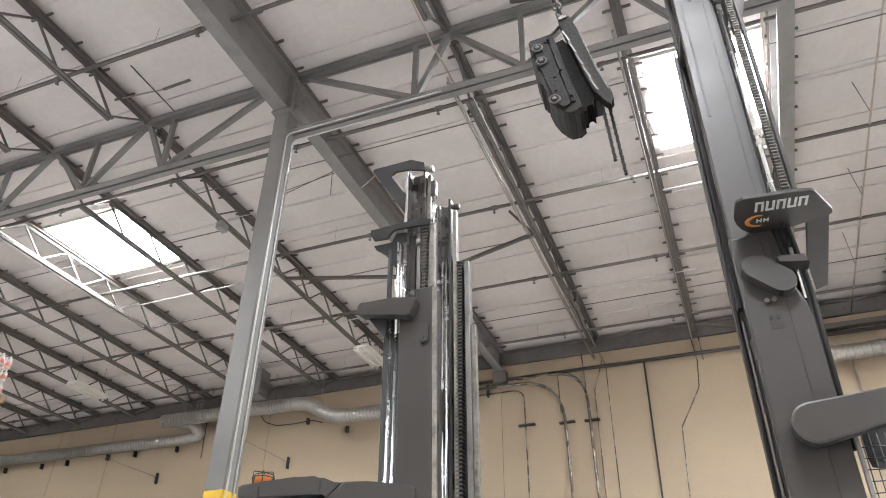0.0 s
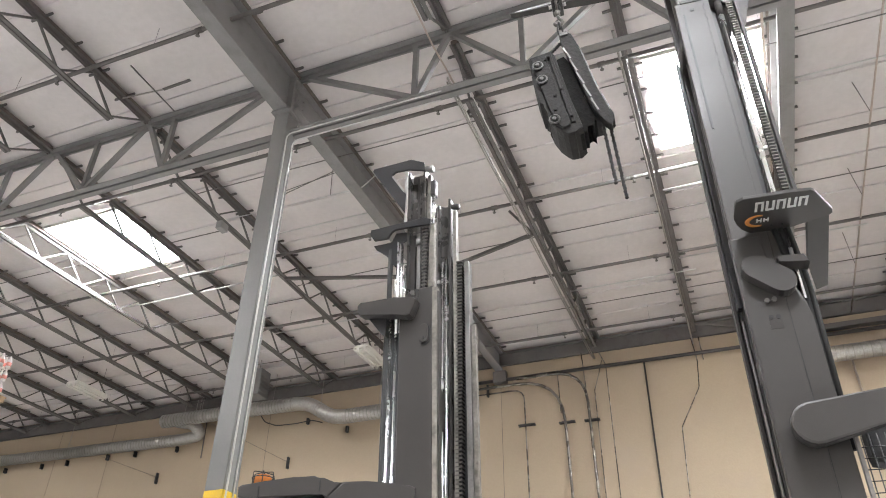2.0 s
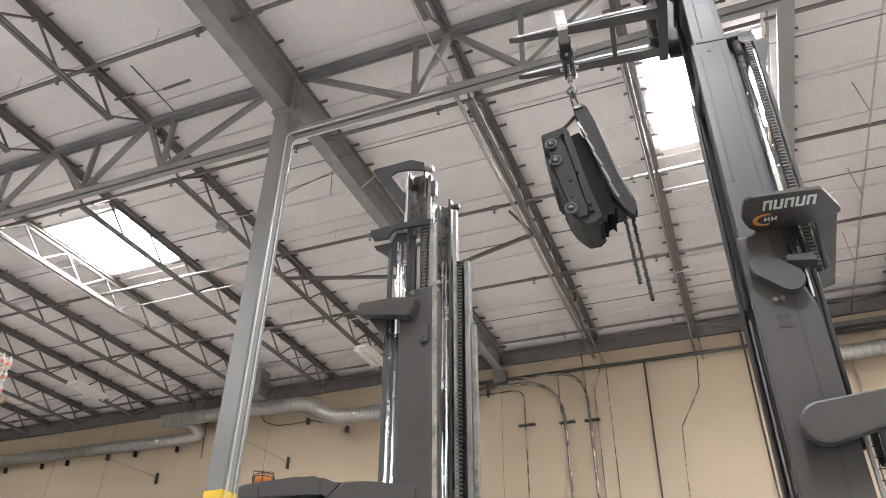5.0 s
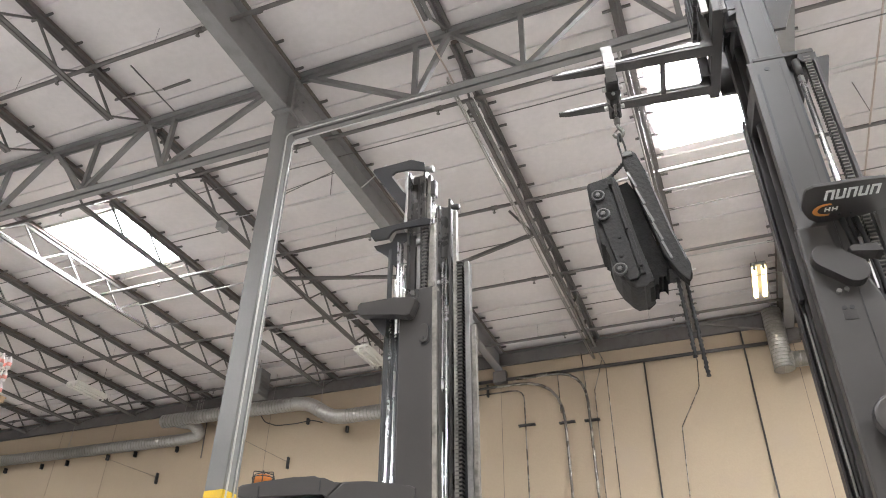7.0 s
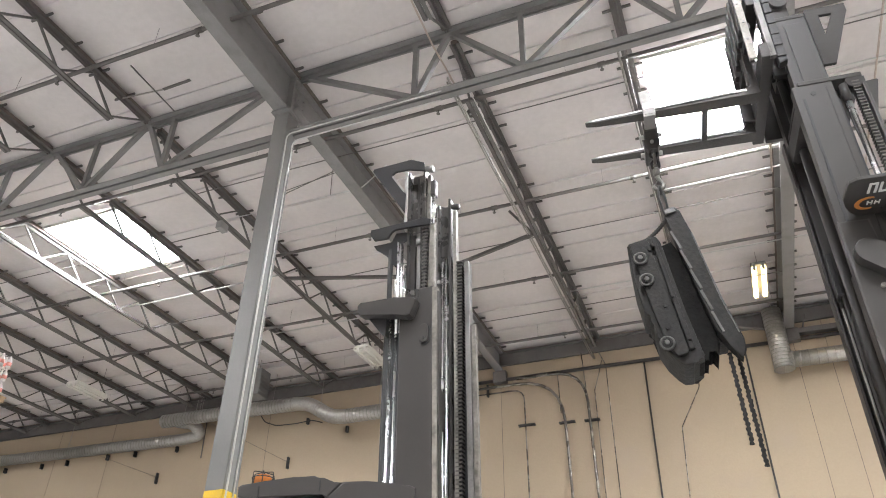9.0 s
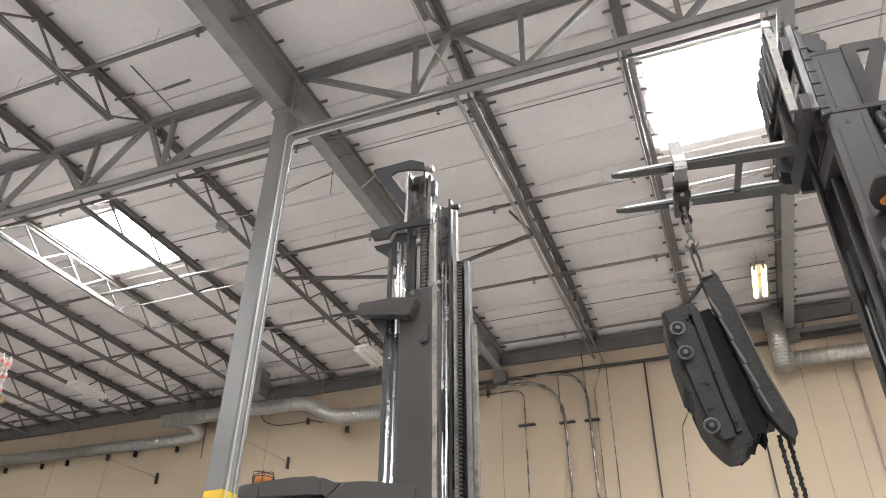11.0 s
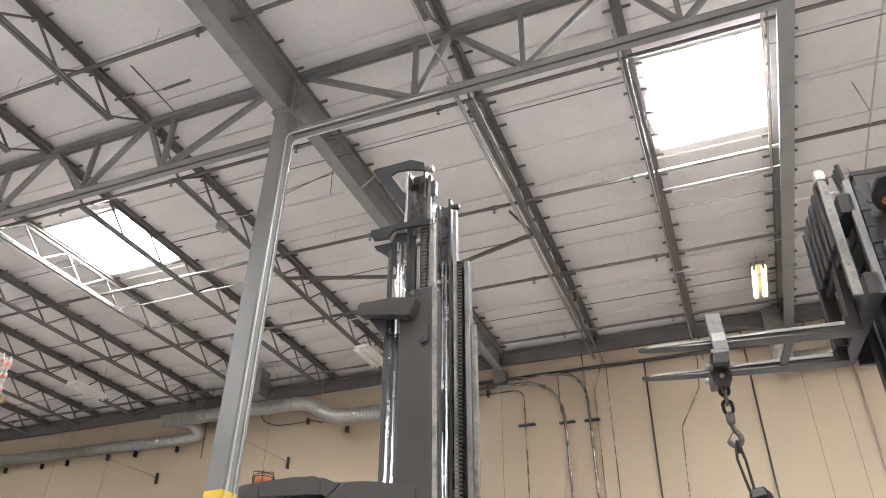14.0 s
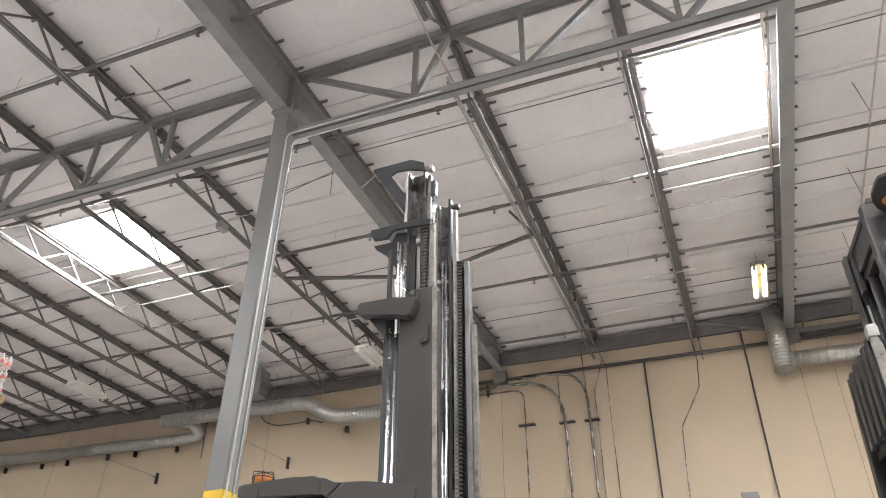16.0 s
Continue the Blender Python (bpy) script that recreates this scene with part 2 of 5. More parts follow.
def build_beam(x):
    """Wide-flange roof beams along y on one line: a deep one up to the girder, a lighter one from there to the wall."""
    for deep, y0, y1, bot, half in ((True, SOUTH + 0.01, GIRDER_Y + 0.06, DECK - 0.98, 0.13), (False, GIRDER_Y + 0.07, WALL_Y - 0.17, DECK - 0.72, 0.125)):
        t = thing("roof_beam", "deep grey painted wide-flange steel roof beam" if deep else "grey painted wide-flange steel roof beam running to the wall", "roof beam", pose(x, 0, 0), "roof beams")
        part("web", box(B(), -0.012, 0.012, y0, y1, bot + 0.03, DECK - 0.16), STEEL, t)
        part("bottom_flange", box(B(), -half, half, y0, y1, bot, bot + 0.03), STEEL, t)
        part("top_flange", box(B(), -half, half, y0, y1, DECK - 0.16, DECK - 0.13), STEEL, t)
        part("nailer", box(B(), -half - 0.03, half + 0.03, y0, y1, DECK - 0.13, DECK - 0.052), WOOD, t, "brown timber nailer")
        hang = mesh_of(box(B(), -0.09, 0.09, -0.016, 0.016, 0.02, 0.065), "hanger", JOIST)
        y = y0 + (0.4 if deep else 0.55)
        while y < y1 - 0.2:
            for k in (-1, 1):
                piece("hanger", hang, t, pose(k * 0.23, y, DECK - 0.135))
            y += 0.64
        if deep:
            for k in (-1, 1):
                part("stiffener", box(B(), min(k * 0.012, k * 0.12), max(k * 0.012, k * 0.12), GIRDER_Y - 0.14, GIRDER_Y - 0.125, bot + 0.031, DECK - 0.161), STEEL, t)
            part("seat_plate", box(B(), -0.16, 0.16, COLUMN_Y - 0.22, COLUMN_Y + 0.22, bot - 0.022, bot), STEEL, t)
            for k in (-1, 1):
                part("bolt", tube(B(), [(k * 0.1, COLUMN_Y - 0.18, bot - 0.04), (k * 0.1, COLUMN_Y - 0.18, bot - 0.022)], 0.016, 6), STEEL, t)
        else:
            part("splice_plate", box(B(), 0.0125, 0.026, y0 + 0.02, y0 + 0.34, bot + 0.05, DECK - 0.2), STEEL, t)
            for i in range(8):
                at = (y0 + 0.08 + 0.17 * (i % 2), bot + 0.1 + 0.1 * (i // 2))
                part("bolt", tube(B(), [(0.026, *at), (0.045, *at)], 0.014, 6), STEEL, t)
            part("wall_seat", box(B(), -0.2, 0.2, WALL_Y - 0.2, WALL_Y - 0.01, bot - 0.36, bot - 0.002, 0.006), JOIST, t, "dark steel wall bracket")


def build_joist(x, y0, y1):
    """Open-web joist along y, with a timber nailer and hangers."""
    t = thing("roof_joist", "grey open-web steel roof joist", "roof joist", pose(x, 0, 0), "roof joists")
    top, bot = DECK - 0.15, DECK - 0.78
    part("nailer", box(B(), -0.06, 0.06, y0, y1, top, top + 0.095), WOOD, t, "brown timber nailer")
    ch = B()
    for s in (-1, 1):
        box(ch, min(s * 0.014, s * 0.085), max(s * 0.014, s * 0.085), y0, y1, top - 0.012, top - 0.001)
        box(ch, min(s * 0.014, s * 0.026), max(s * 0.014, s * 0.026), y0, y1, top - 0.08, top - 0.013)
    part("top_chord", ch, JOIST, t)
    ch = B()
    for s in (-1, 1):
        box(ch, min(s * 0.014, s * 0.075), max(s * 0.014, s * 0.075), y0 + 0.75, y1 - 0.75, bot, bot + 0.012)
        box(ch, min(s * 0.014, s * 0.026), max(s * 0.014, s * 0.026), y0 + 0.75, y1 - 0.75, bot + 0.013, bot + 0.075)
    part("bottom_chord", ch, JOIST, t)
    web = WEB[0]
    n = max(2, round((y1 - y0 - 1.5) / 1.22))
    step = (y1 - y0 - 1.5) / n
    lo, hi = bot + 0.05, top - 0.05
    piece("web_member", web, t, span((0, y0 + 0.08, hi), (0, y0 + 0.8, lo)))
    piece("web_member", web, t, span((0, y1 - 0.08, hi), (0, y1 - 0.8, lo)))
    for i in range(n):
        a = y0 + 0.75 + i * step
        piece("web_member", web, t, span((0, a + 0.02, lo), (0, a + step / 2, hi)))
        piece("web_member", web, t, span((0, a + step / 2, hi), (0, a + step - 0.02, lo)))
    y = y0 + 0.3
    while y < y1 - 0.1:
        piece("hanger", WEB[1], t, pose(0.15, y, top + 0.012))
        piece("hanger", WEB[1], t, pose(-0.15, y, top + 0.012))
        y += 0.64
    return t


def build_girder(x0, x1, nodes):
    """Truss girder along x on the column line. nodes: bottom panel points and the top points they meet."""
    t = thing("truss_girder", "grey steel angle truss girder", "roof truss", pose(0, GIRDER_Y, 0), "truss girders")
    top, bot = DECK - 0.06, 9.98
    for s in (-1, 1):
        angle = [(s * 0.02, top), (s * 0.135, top), (s * 0.135, top - 0.015), (s * 0.034, top - 0.015), (s * 0.034, top - 0.12), (s * 0.02, top - 0.12)]
        part("top_chord_angle", outline(B(), angle, x1 - x0, "x", x0), STEEL, t)
    for s in (-1, 1):
        angle = [(s * 0.02, bot), (s * 0.13, bot), (s * 0.13, bot + 0.015), (s * 0.034, bot + 0.015), (s * 0.034, bot + 0.12), (s * 0.02, bot + 0.12)]
        part("bottom_chord_angle", outline(B(), angle, x1 - x0, "x", x0), STEEL, t)
    for low, ends, post in nodes:
        for e in ends:
            part("diagonal", bar(B(), (low, 0, bot + 0.06), (e, 0, top - 0.06), 0.09, 0.085), STEEL, t)
        if post:
            part("post", bar(B(), (low - 0.02, 0, bot + 0.05), (low - 0.02, 0, top - 0.07), 0.08, 0.08), STEEL, t)
    return t


def build_column(x, y):
    t = thing("steel_column", "grey square steel column with yellow painted base", "column", pose(x, y, 0), "columns")
    h = DECK - 0.98 - 0.022
    part("shaft", box(B(), -0.14, 0.14, -0.14, 0.14, 0.02, h - 0.02, 0.012), COLUMN, t)
    part("yellow_band", box(B(), -0.143, 0.143, -0.143, 0.143, 0.02, 4.085, 0.012), YELLOW, t, "yellow painted lower part")
    part("base_plate", box(B(), -0.24, 0.24, -0.24, 0.24, 0, 0.02), STEEL, t)
    part("cap_plate", box(B(), -0.17, 0.17, -0.22, 0.22, h - 0.02, h), STEEL, t)
    return t


WEB = [mesh_of(box(B(), 0, 1, -0.017, 0.017, -0.017, 0.017), "web_member", JOIST),
       mesh_of(box(B(), -0.075, 0.075, -0.016, 0.016, 0.02, 0.06), "hanger", JOIST)]

build_shell()
for bx in BEAMS:
    build_beam(bx)
for jx in JOISTS:
    build_joist(jx, GIRDER_Y + 0.16, WALL_Y - 0.18)
    build_joist(jx, SOUTH + 0.2, GIRDER_Y - 0.16)
build_girder(COLUMN_X + 0.14, BEAMS[1] - 0.14, [(-3.62, (COLUMN_X + 0.3, -3.07), True), (-1.81, (-2.98, -0.45), True), (0.5, (-0.3, 1.6), True)])
build_girder(-26.0, COLUMN_X - 0.14, [(-8.58, (COLUMN_X - 0.35, -9.18), True), (-10.42, (-9.3, -11.5), True), (-12.75, (-11.62, -13.95), True), (-15.2, (-14.05, -16.4), True), (-17.7, (-16.5, -18.85), True), (-20.15, (-18.95, -21.35), True), (-22.6, (-21.45, -23.8), True)])
build_column(COLUMN_X, COLUMN_Y)
build_column(BEAMS[1] + 0.0, -5.0)


# ---------------------------------------------------------------- skylights
def build_skylight(x0, x1, y0, y1):
    t = thing("skylight", "bright white daylit roof skylight panel in grey curb", "skylight", pose((x0 + x1) / 2, (y0 + y1) / 2, DECK), "skylights")
    w, d = (x1 - x0) / 2, (y1 - y0) / 2
    part("diffuser", box(B(), -w, w, -d, d, -0.075, -0.06), DAYLIGHT, t, "glowing white diffuser")
    for a in ((-w - 0.04, -w, -d - 0.04, d + 0.04), (w, w + 0.04, -d - 0.04, d + 0.04), (-w, w, -d - 0.04, -d), (-w, w, d, d + 0.04)):
        part("curb", box(B(), *a, -0.1, -0.03), WHITE, t)
    return t


# both panels are drawn deeper along y to take in the surrounding glare
build_skylight(-0.18, 1.74, 9.35, 11.8)
build_skylight(-13.88, -11.7, 9.6, 11.75)
# unseen extra skylights, added only to brighten the hall
for fill_x, fill_y in ((-12.8, -2.0), (0.8, -2.5), (9.8, 10.5), (9.8, -2.0), (-25.8, 10.6), (-25.8, -2.0)):
    build_skylight(fill_x - 0.9, fill_x + 0.9, fill_y - 1.3, fill_y + 1.3)


# ---------------------------------------------------------------- pipes, conduits, ducts
def build_sprinkler(y, x0, x1):
    t = thing("sprinkler_pipe", "dark grey steel sprinkler pipe under the roof", "sprinkler pipe", pose(0, y, 10.9), "sprinkler pipes")
    part("pipe", tube(B(), [(x0, 0, 0), (x1, 0, 0)], 0.038, 10), PIPE, t)
    head = B()
    tube(head, [(0, 0, -0.03), (0, 0, -0.12)], 0.014, 6)
    tube(head, [(0, 0, -0.12), (0, 0, -0.128)], 0.035, 8)
    tube(head, [(-0.06, 0, 0), (0.06, 0, 0)], 0.05, 10)
    me = mesh_of(head, "sprinkler_head", PIPE)
    x = x0 + 1.1
    while x < x1:
        piece("sprinkler_head", me, t, pose(x, 0, 0))
        x += 2.9
    rod = mesh_of(tube(B(), [(0, 0, 0.04), (0, 0, DECK - 10.9 - 0.06)], 0.0025, 5), "hanger_rod", PIPE)
    x = x0 + 2.2
    while x < x1:
        piece("hanger_rod", rod, t, pose(x, 0, 0))
        x += 3.05


for py in PIPE_YS:
    build_sprinkler(py, -28.0, 10.0)


def run(name, label, category, pts, r, mat, radius=0.0, seg=8, group=""):
    ob = part(name, tube(B(), bend(pts, radius) if radius else pts, r, seg), mat)
    return tagged(ob, label, category, group)


# bright conduits along x, under the joists
for x0, x1, y, z in ((-14.0, -9.2, 12.7, 10.88), (-0.5, 1.9, 12.55, 10.88), (-0.4, 3.6, 15.25, 10.88), (2.0, 3.6, 10.25, 10.9), (-11.2, -6.2, 15.3, 10.86), (-9.1, -6.2, 11.15, 10.88), (-2.9, 0.0, 15.4, 10.6)):
    run("conduit", "thin bright metal conduit under the roof", "conduit", [(x0, y, z), (x1, y, z)], 0.016, BRIGHT, group="roof conduits")
for y in (9.15, 13.05, 16.4):
    run("bracing_rod", "thin steel bracing rod between joists", "rod", [(-9.1, y, 10.72), (4.4, y, 10.72)], 0.011, PIPE, group="bracing rods")
for y in (10.4, 13.6, 16.6):
    run("bracing_rod", "thin steel bracing rod between joists", "rod", [(-26.3, y, 10.7), (-9.2, y, 10.7)], 0.011, PIPE, group="bracing rods")
run("conduit", "thin bright metal conduit under the roof", "conduit", [(-9.1, 10.12, 10.72), (-5.9, 10.16, 10.72), (-5.4, 10.2, 11.2)], 0.012, BRIGHT, 0.1, group="roof conduits")
run("bracing_rod", "thin steel bracing rod between joists", "rod", [(-7.6, 9.82, 10.72), (-6.17, 9.5, 10.72)], 0.01, PIPE)
# conduit bundle along the joist and the girder
run("conduit", "bright conduit along the girder and down the column", "conduit", [(-3.1, 7.46, 9.84), (-5.83, 7.46, 9.84), (-5.835, 7.48, 9.6), (-5.835, 7.5, 0.4)], 0.012, BRIGHT, 0.18, group="roof conduits")
run("conduit", "bright conduit along the girder and down the column", "conduit", [(-3.1, 7.46, 9.645), (-5.7, 7.46, 9.645), (-5.78, 7.6, 9.45), (-5.855, 7.66, 9.2), (-5.855, 7.66, 0.4)], 0.012, BRIGHT, 0.18, group="roof conduits")
run("conduit", "bright conduit along an open-web joist", "conduit", [(-3.17, 7.9, 10.585), (-3.15, 19.3, 10.585)], 0.02, GALV, group="roof conduits")
run("conduit", "bright conduit along an open-web joist", "conduit", [(-3.22, 8.0, 10.6), (-3.2, 19.3, 10.6)], 0.015, GALV, group="roof conduits")
run("conduit", "bright conduit along an open-web joist", "conduit", [(-0.48, 7.9, 10.59), (-0.46, 19.3, 10.59)], 0.02, GALV, group="roof conduits")
# two bright rods put in for the joist chord lit by the skylight
run("conduit", "bright conduit along an open-web joist", "conduit", [(-13.95, 7.8, 10.594), (-13.95, 13.3, 10.594)], 0.026, BRIGHT, group="roof conduits")
run("conduit", "bright conduit along an open-web joist", "conduit", [(-14.09, 7.8, 10.594), (-14.09, 12.6, 10.594)], 0.018, BRIGHT, group="roof conduits")
run("copper_line", "thin copper pipe along the joist", "pipe", [(-3.18, 5.0, 10.9), (-3.2, 7.3, 10.75), (-3.2, 8.4, 10.85)], 0.016, COPPER)
run("copper_line", "thin copper pipe beside the roof beam", "pipe", [(1.62, 7.2, 10.62), (1.68, 12.2, 10.52)], 0.02, COPPER)
run("gas_line", "thin brownish pipe hanging along the roof", "pipe", [(3.38, 6.0, 10.9), (3.41, 11.6, 10.9), (3.52, 19.4, 10.9)], 0.018, COPPER)
for a, b in (((3.2, 11.2), (3.41, 11.6)), ((3.26, 13.75), (3.45, 14.2)), ((3.28, 16.2), (3.48, 17.0))):
    run("hanger_rod", "thin steel hanger rod holding the pipe", "rod", [(*a, DECK - 0.06), (*b, 10.9)], 0.007, PIPE, group="pipe hangers")
run("bracing_rod", "thin steel bracing rod between joists", "rod", [(-6.6, 10.15, 10.72), (-6.62, 10.15, DECK - 0.01)], 0.007, PIPE)
run("bracing_rod", "thin steel bracing rod between joists", "rod", [(-7.9, 10.4, DECK - 0.02), (-6.6, 10.2, 11.34)], 0.01, PIPE)
# kicker braces
tagged(part("kicker_brace", bar(B(), (-5.92, 13.78, 10.76), (-3.1, 12.72, 10.58), 0.07, 0.07), JOIST), "grey steel angle brace from beam to joist", "brace", "roof braces")
tagged(part("kicker_brace", bar(B(), (-6.12, 13.69, 10.72), (-9.1, 12.48, 10.6), 0.07, 0.07), JOIST), "grey steel angle brace from beam to joist", "brace", "roof braces")
tagged(part("kicker_brace", bar(B(), (-3.6, 12.75, DECK - 0.06), (-3.1, 12.75, 10.62), 0.05, 0.05), JOIST), "grey steel angle brace from deck to joist", "brace", "roof braces")
tagged(part("kicker_brace", bar(B(), (1.75, 19.3, 10.6), (-0.38, 18.3, 10.7), 0.05, 0.05), JOIST), "grey steel angle brace from beam to joist", "brace", "roof braces")
# small round junction box in a conduit loop on the joist
sp = thing("junction_box", "small round grey junction box in a conduit loop under the joist", "junction box", pose(-3.13, 8.9, 10.66))
part("body", tube(B(), [(0, 0, 0.05), (0, -0.01, 0.0), (0, -0.012, -0.012)], [0.07, 0.085, 0.07], 16), PIPE, sp)
part("cover_screw", tube(B(), [(0, -0.012, -0.02), (0, -0.01, -0.01)], 0.02, 8), SILVER, sp)
part("conduit", tube(B(), bend([(-0.05, 0, 0.03), (-0.2, -0.3, 0.2), (0.1, -0.3, 0.22), (0.18, 0.5, -0.02), (0.18, 2.2, -0.02)], 0.04), 0.013, 6), BRIGHT, sp)

# wall pipes
W = WALL_Y - 0.06
run("wall_pipe", "dark horizontal pipe along the wall head", "pipe", [(-6.9, W - 0.08, 10.4), (4.8, W - 0.08, 10.36)], 0.05, DARK_PIPE, seg=12, group="wall pipes")
run("wall_conduit", "grey conduit curving down the beige wall", "conduit", [(-7.6, W - 0.05, 10.22), (-4.2, W - 0.05, 10.22), (-4.13, W - 0.05, 7.4), (-4.13, W, 1.0)], 0.04, WALL_PIPE, 1.3, 10, "wall conduits")
run("wall_conduit", "grey conduit curving down the beige wall", "conduit", [(-5.5, W - 0.1, 10.36), (-3.5, W - 0.1, 10.36), (-3.45, W - 0.05, 7.4), (-3.45, W, 1.0)], 0.04, WALL_PIPE, 1.3, 10, "wall conduits")
run("wall_conduit", "thin grey conduit curving down the beige wall", "conduit", [(-7.6, W, 10.05), (-5.32, W, 10.05), (-5.3, W, 1.0)], 0.02, WALL_PIPE, 0.35, 8, "wall conduits")
for pts in ([(-1.84, W, 10.4), (-1.93, W, 1.0)], [(0.79, W, 11.2), (0.82, W, 1.0)]):
    run("wall_pipe", "thin dark vertical pipe on the beige wall", "pipe", pts, 0.024, DARK_PIPE, 0, 8, "wall pipes")
for pts in ([(-3.1, W, 11.0), (-2.9, W, 10.45), (-2.92, W, 1.0)], [(-3.0, W, 10.6), (-3.12, W, 10.2), (-3.28, W, 9.75), (-3.26, W, 1.0)], [(-4.3, W, 10.5), (-4.28, W, 9.2)], [(-3.55, W - 0.06, 10.9), (-3.5, W, 9.3)],
            [(-0.5, W, 10.9), (-0.44, W, 10.2), (-0.52, W, 9.44), (-1.12, W, 8.42), (-1.22, W, 6.6), (-1.24, W, 1.0)], [(-0.3, W, 10.9), (-0.28, W, 10.2)]):
    run("wall_conduit", "thin grey conduit on the beige wall", "conduit", pts, 0.014, WALL_PIPE, 0.06, 8, "wall conduits")
for x, z, w in ((-5.28, 8.97, 0.24), (-4.13, 8.91, 0.22), (-3.43, 8.89, 0.21)):
    tagged(part("strut_bracket", box(B(), x - w, x + w, W - 0.06, WALL_Y - 0.002, z - 0.022, z + 0.022), BLACK), "short dark strut channel holding wall conduits", "bracket", "strut brackets")
for x, z in ((-18.15, 8.69), (-13.06, 8.69), (-6.42, 10.15)):
    tagged(part("strut_bracket", box(B(), x - 0.025, x + 0.025, W - 0.05, WALL_Y - 0.002, z - 0.18, z + 0.18), BLACK), "short dark upright strut on the wall", "bracket", "strut brackets")
for x, z in ((-25.4, 9.66), (-23.6, 9.64), (-22.4, 9.64), (-20.55, 9.65), (-19.33, 9.64), (-17.55, 9.62), (-12.5, 9.98), (-11.05, 9.55)):
    tagged(part("strut_bracket", box(B(), x - 0.03, x + 0.03, W - 0.06, WALL_Y - 0.002, z - 0.1, z + 0.09), BLACK), "short dark stub strut under the duct", "bracket", "duct struts")
for x0, z0, x1, z1 in ((-13.06, 8.72, -16.3, 10.35), (-18.15, 8.73, -22.6, 10.35)):
    run("guy_wire", "thin steel wire across the wall", "wire", [(x0, W - 0.03, z0), (x1, W - 0.03, z1)], 0.006, PIPE, 0, 5)
run("wall_conduit", "thin dark conduit drop beside the duct", "conduit", [(-16.52, W, 10.6), (-16.48, W, 9.2)], 0.02, PIPE, 0, 8, "wall conduits")
run("wall_pipe", "rusty brown vertical pipe on the beige wall", "pipe", [(3.22, W, 9.9), (3.16, W, 1.0)], 0.026, COPPER, 0, 8, "wall pipes")


def build_duct(pts, r, label, radius=0.5, band=0.12):
    """Spiral duct with raised seams."""
    t = thing("spiral_duct", label, "duct", group="ducts")
    path = bend(pts, radius, 8)
    part("duct", tube(B(), path, r, 24), GALV, t)
    for a, b in zip(path, path[1:]):
        n = int((b - a).length / band)
        for k in range(1, n + 1):
            p = a.lerp(b, k / (n + 1))
            d = (b - a).normalized() * 0.012
            part("seam", tube(B(), [p - d, p + d], r + 0.006, 24), DUCT_SEAM, t)
    for i in range(0, len(path) - 1, 9):
        p = path[i].lerp(path[i + 1], 0.5)
        part("hanger_rod", tube(B(), [(p.x, p.y, p.z + r * 0.9), (p.x + 0.02, p.y, DECK - 0.06)], 0.008, 6), GALV, t)
    return t


D = WALL_Y - 0.42
run("loose_cable", "black cable sagging under the duct", "cable", [(-13.85, 18.85, 10.1), (-13.65, 18.85, 9.85), (-13.2, 18.85, 9.68), (-12.5, 18.85, 9.66), (-11.9, 18.85, 9.7), (-11.6, 18.95, 9.62)], 0.016, RUBBER, 0.12, 6)
build_duct([(-27.0, D, 9.94), (-17.0, D, 9.78), (-16.35, D, 9.86), (-16.55, D - 0.2, 10.2), (-17.1, D - 0.4, 10.26)], 0.19, "long galvanised spiral duct along the wall", 0.4)
build_duct([(-17.55, D - 0.55, 10.27), (-14.6, D - 0.55, 10.25), (-12.0, D - 0.55, 10.2), (-11.05, D - 0.55, 9.58), (-8.4, D - 0.55, 9.6)], 0.215, "galvanised spiral duct stepping down along the wall", 0.4)
tee = build_duct([(1.62, D - 0.1, 11.1), (1.6, D - 0.1, 9.42)], 0.24, "galvanised spiral duct drop with a tee branch", 0.22, 0.1)
part("branch", tube(B(), [(1.75, D - 0.1, 9.66), (4.6, D - 0.1, 9.66)], 0.2, 24), GALV, tee)
for i in range(13):
    part("seam", tube(B(), [(2.0 + i * 0.2, D - 0.1, 9.66), (2.02 + i * 0.2, D - 0.1, 9.66)], 0.205, 24), DUCT_SEAM, tee)
part("duct_flange", tube(B(), [(1.6, D - 0.1, 9.42), (1.6, D - 0.1, 9.44)], 0.255, 24), DUCT_SEAM, tee)
part("branch_flange", tube(B(), [(1.84, D - 0.1, 9.66), (1.87, D - 0.1, 9.66)], 0.222, 24), DUCT_SEAM, tee)
# dark steel angle over the branch duct, on the wall
tagged(part("wall_angle", box(B(), 2.15, 4.9, WALL_Y - 0.22, WALL_Y - 0.004, 10.5, 10.64, 0.006), JOIST), "dark steel angle fixed along the wall head", "steel angle")
run("bracing_rod", "thin steel bracing rod between joists", "rod", [(2.3, W - 0.05, 10.65), (2.42, W - 0.3, 10.95)], 0.02, JOIST)


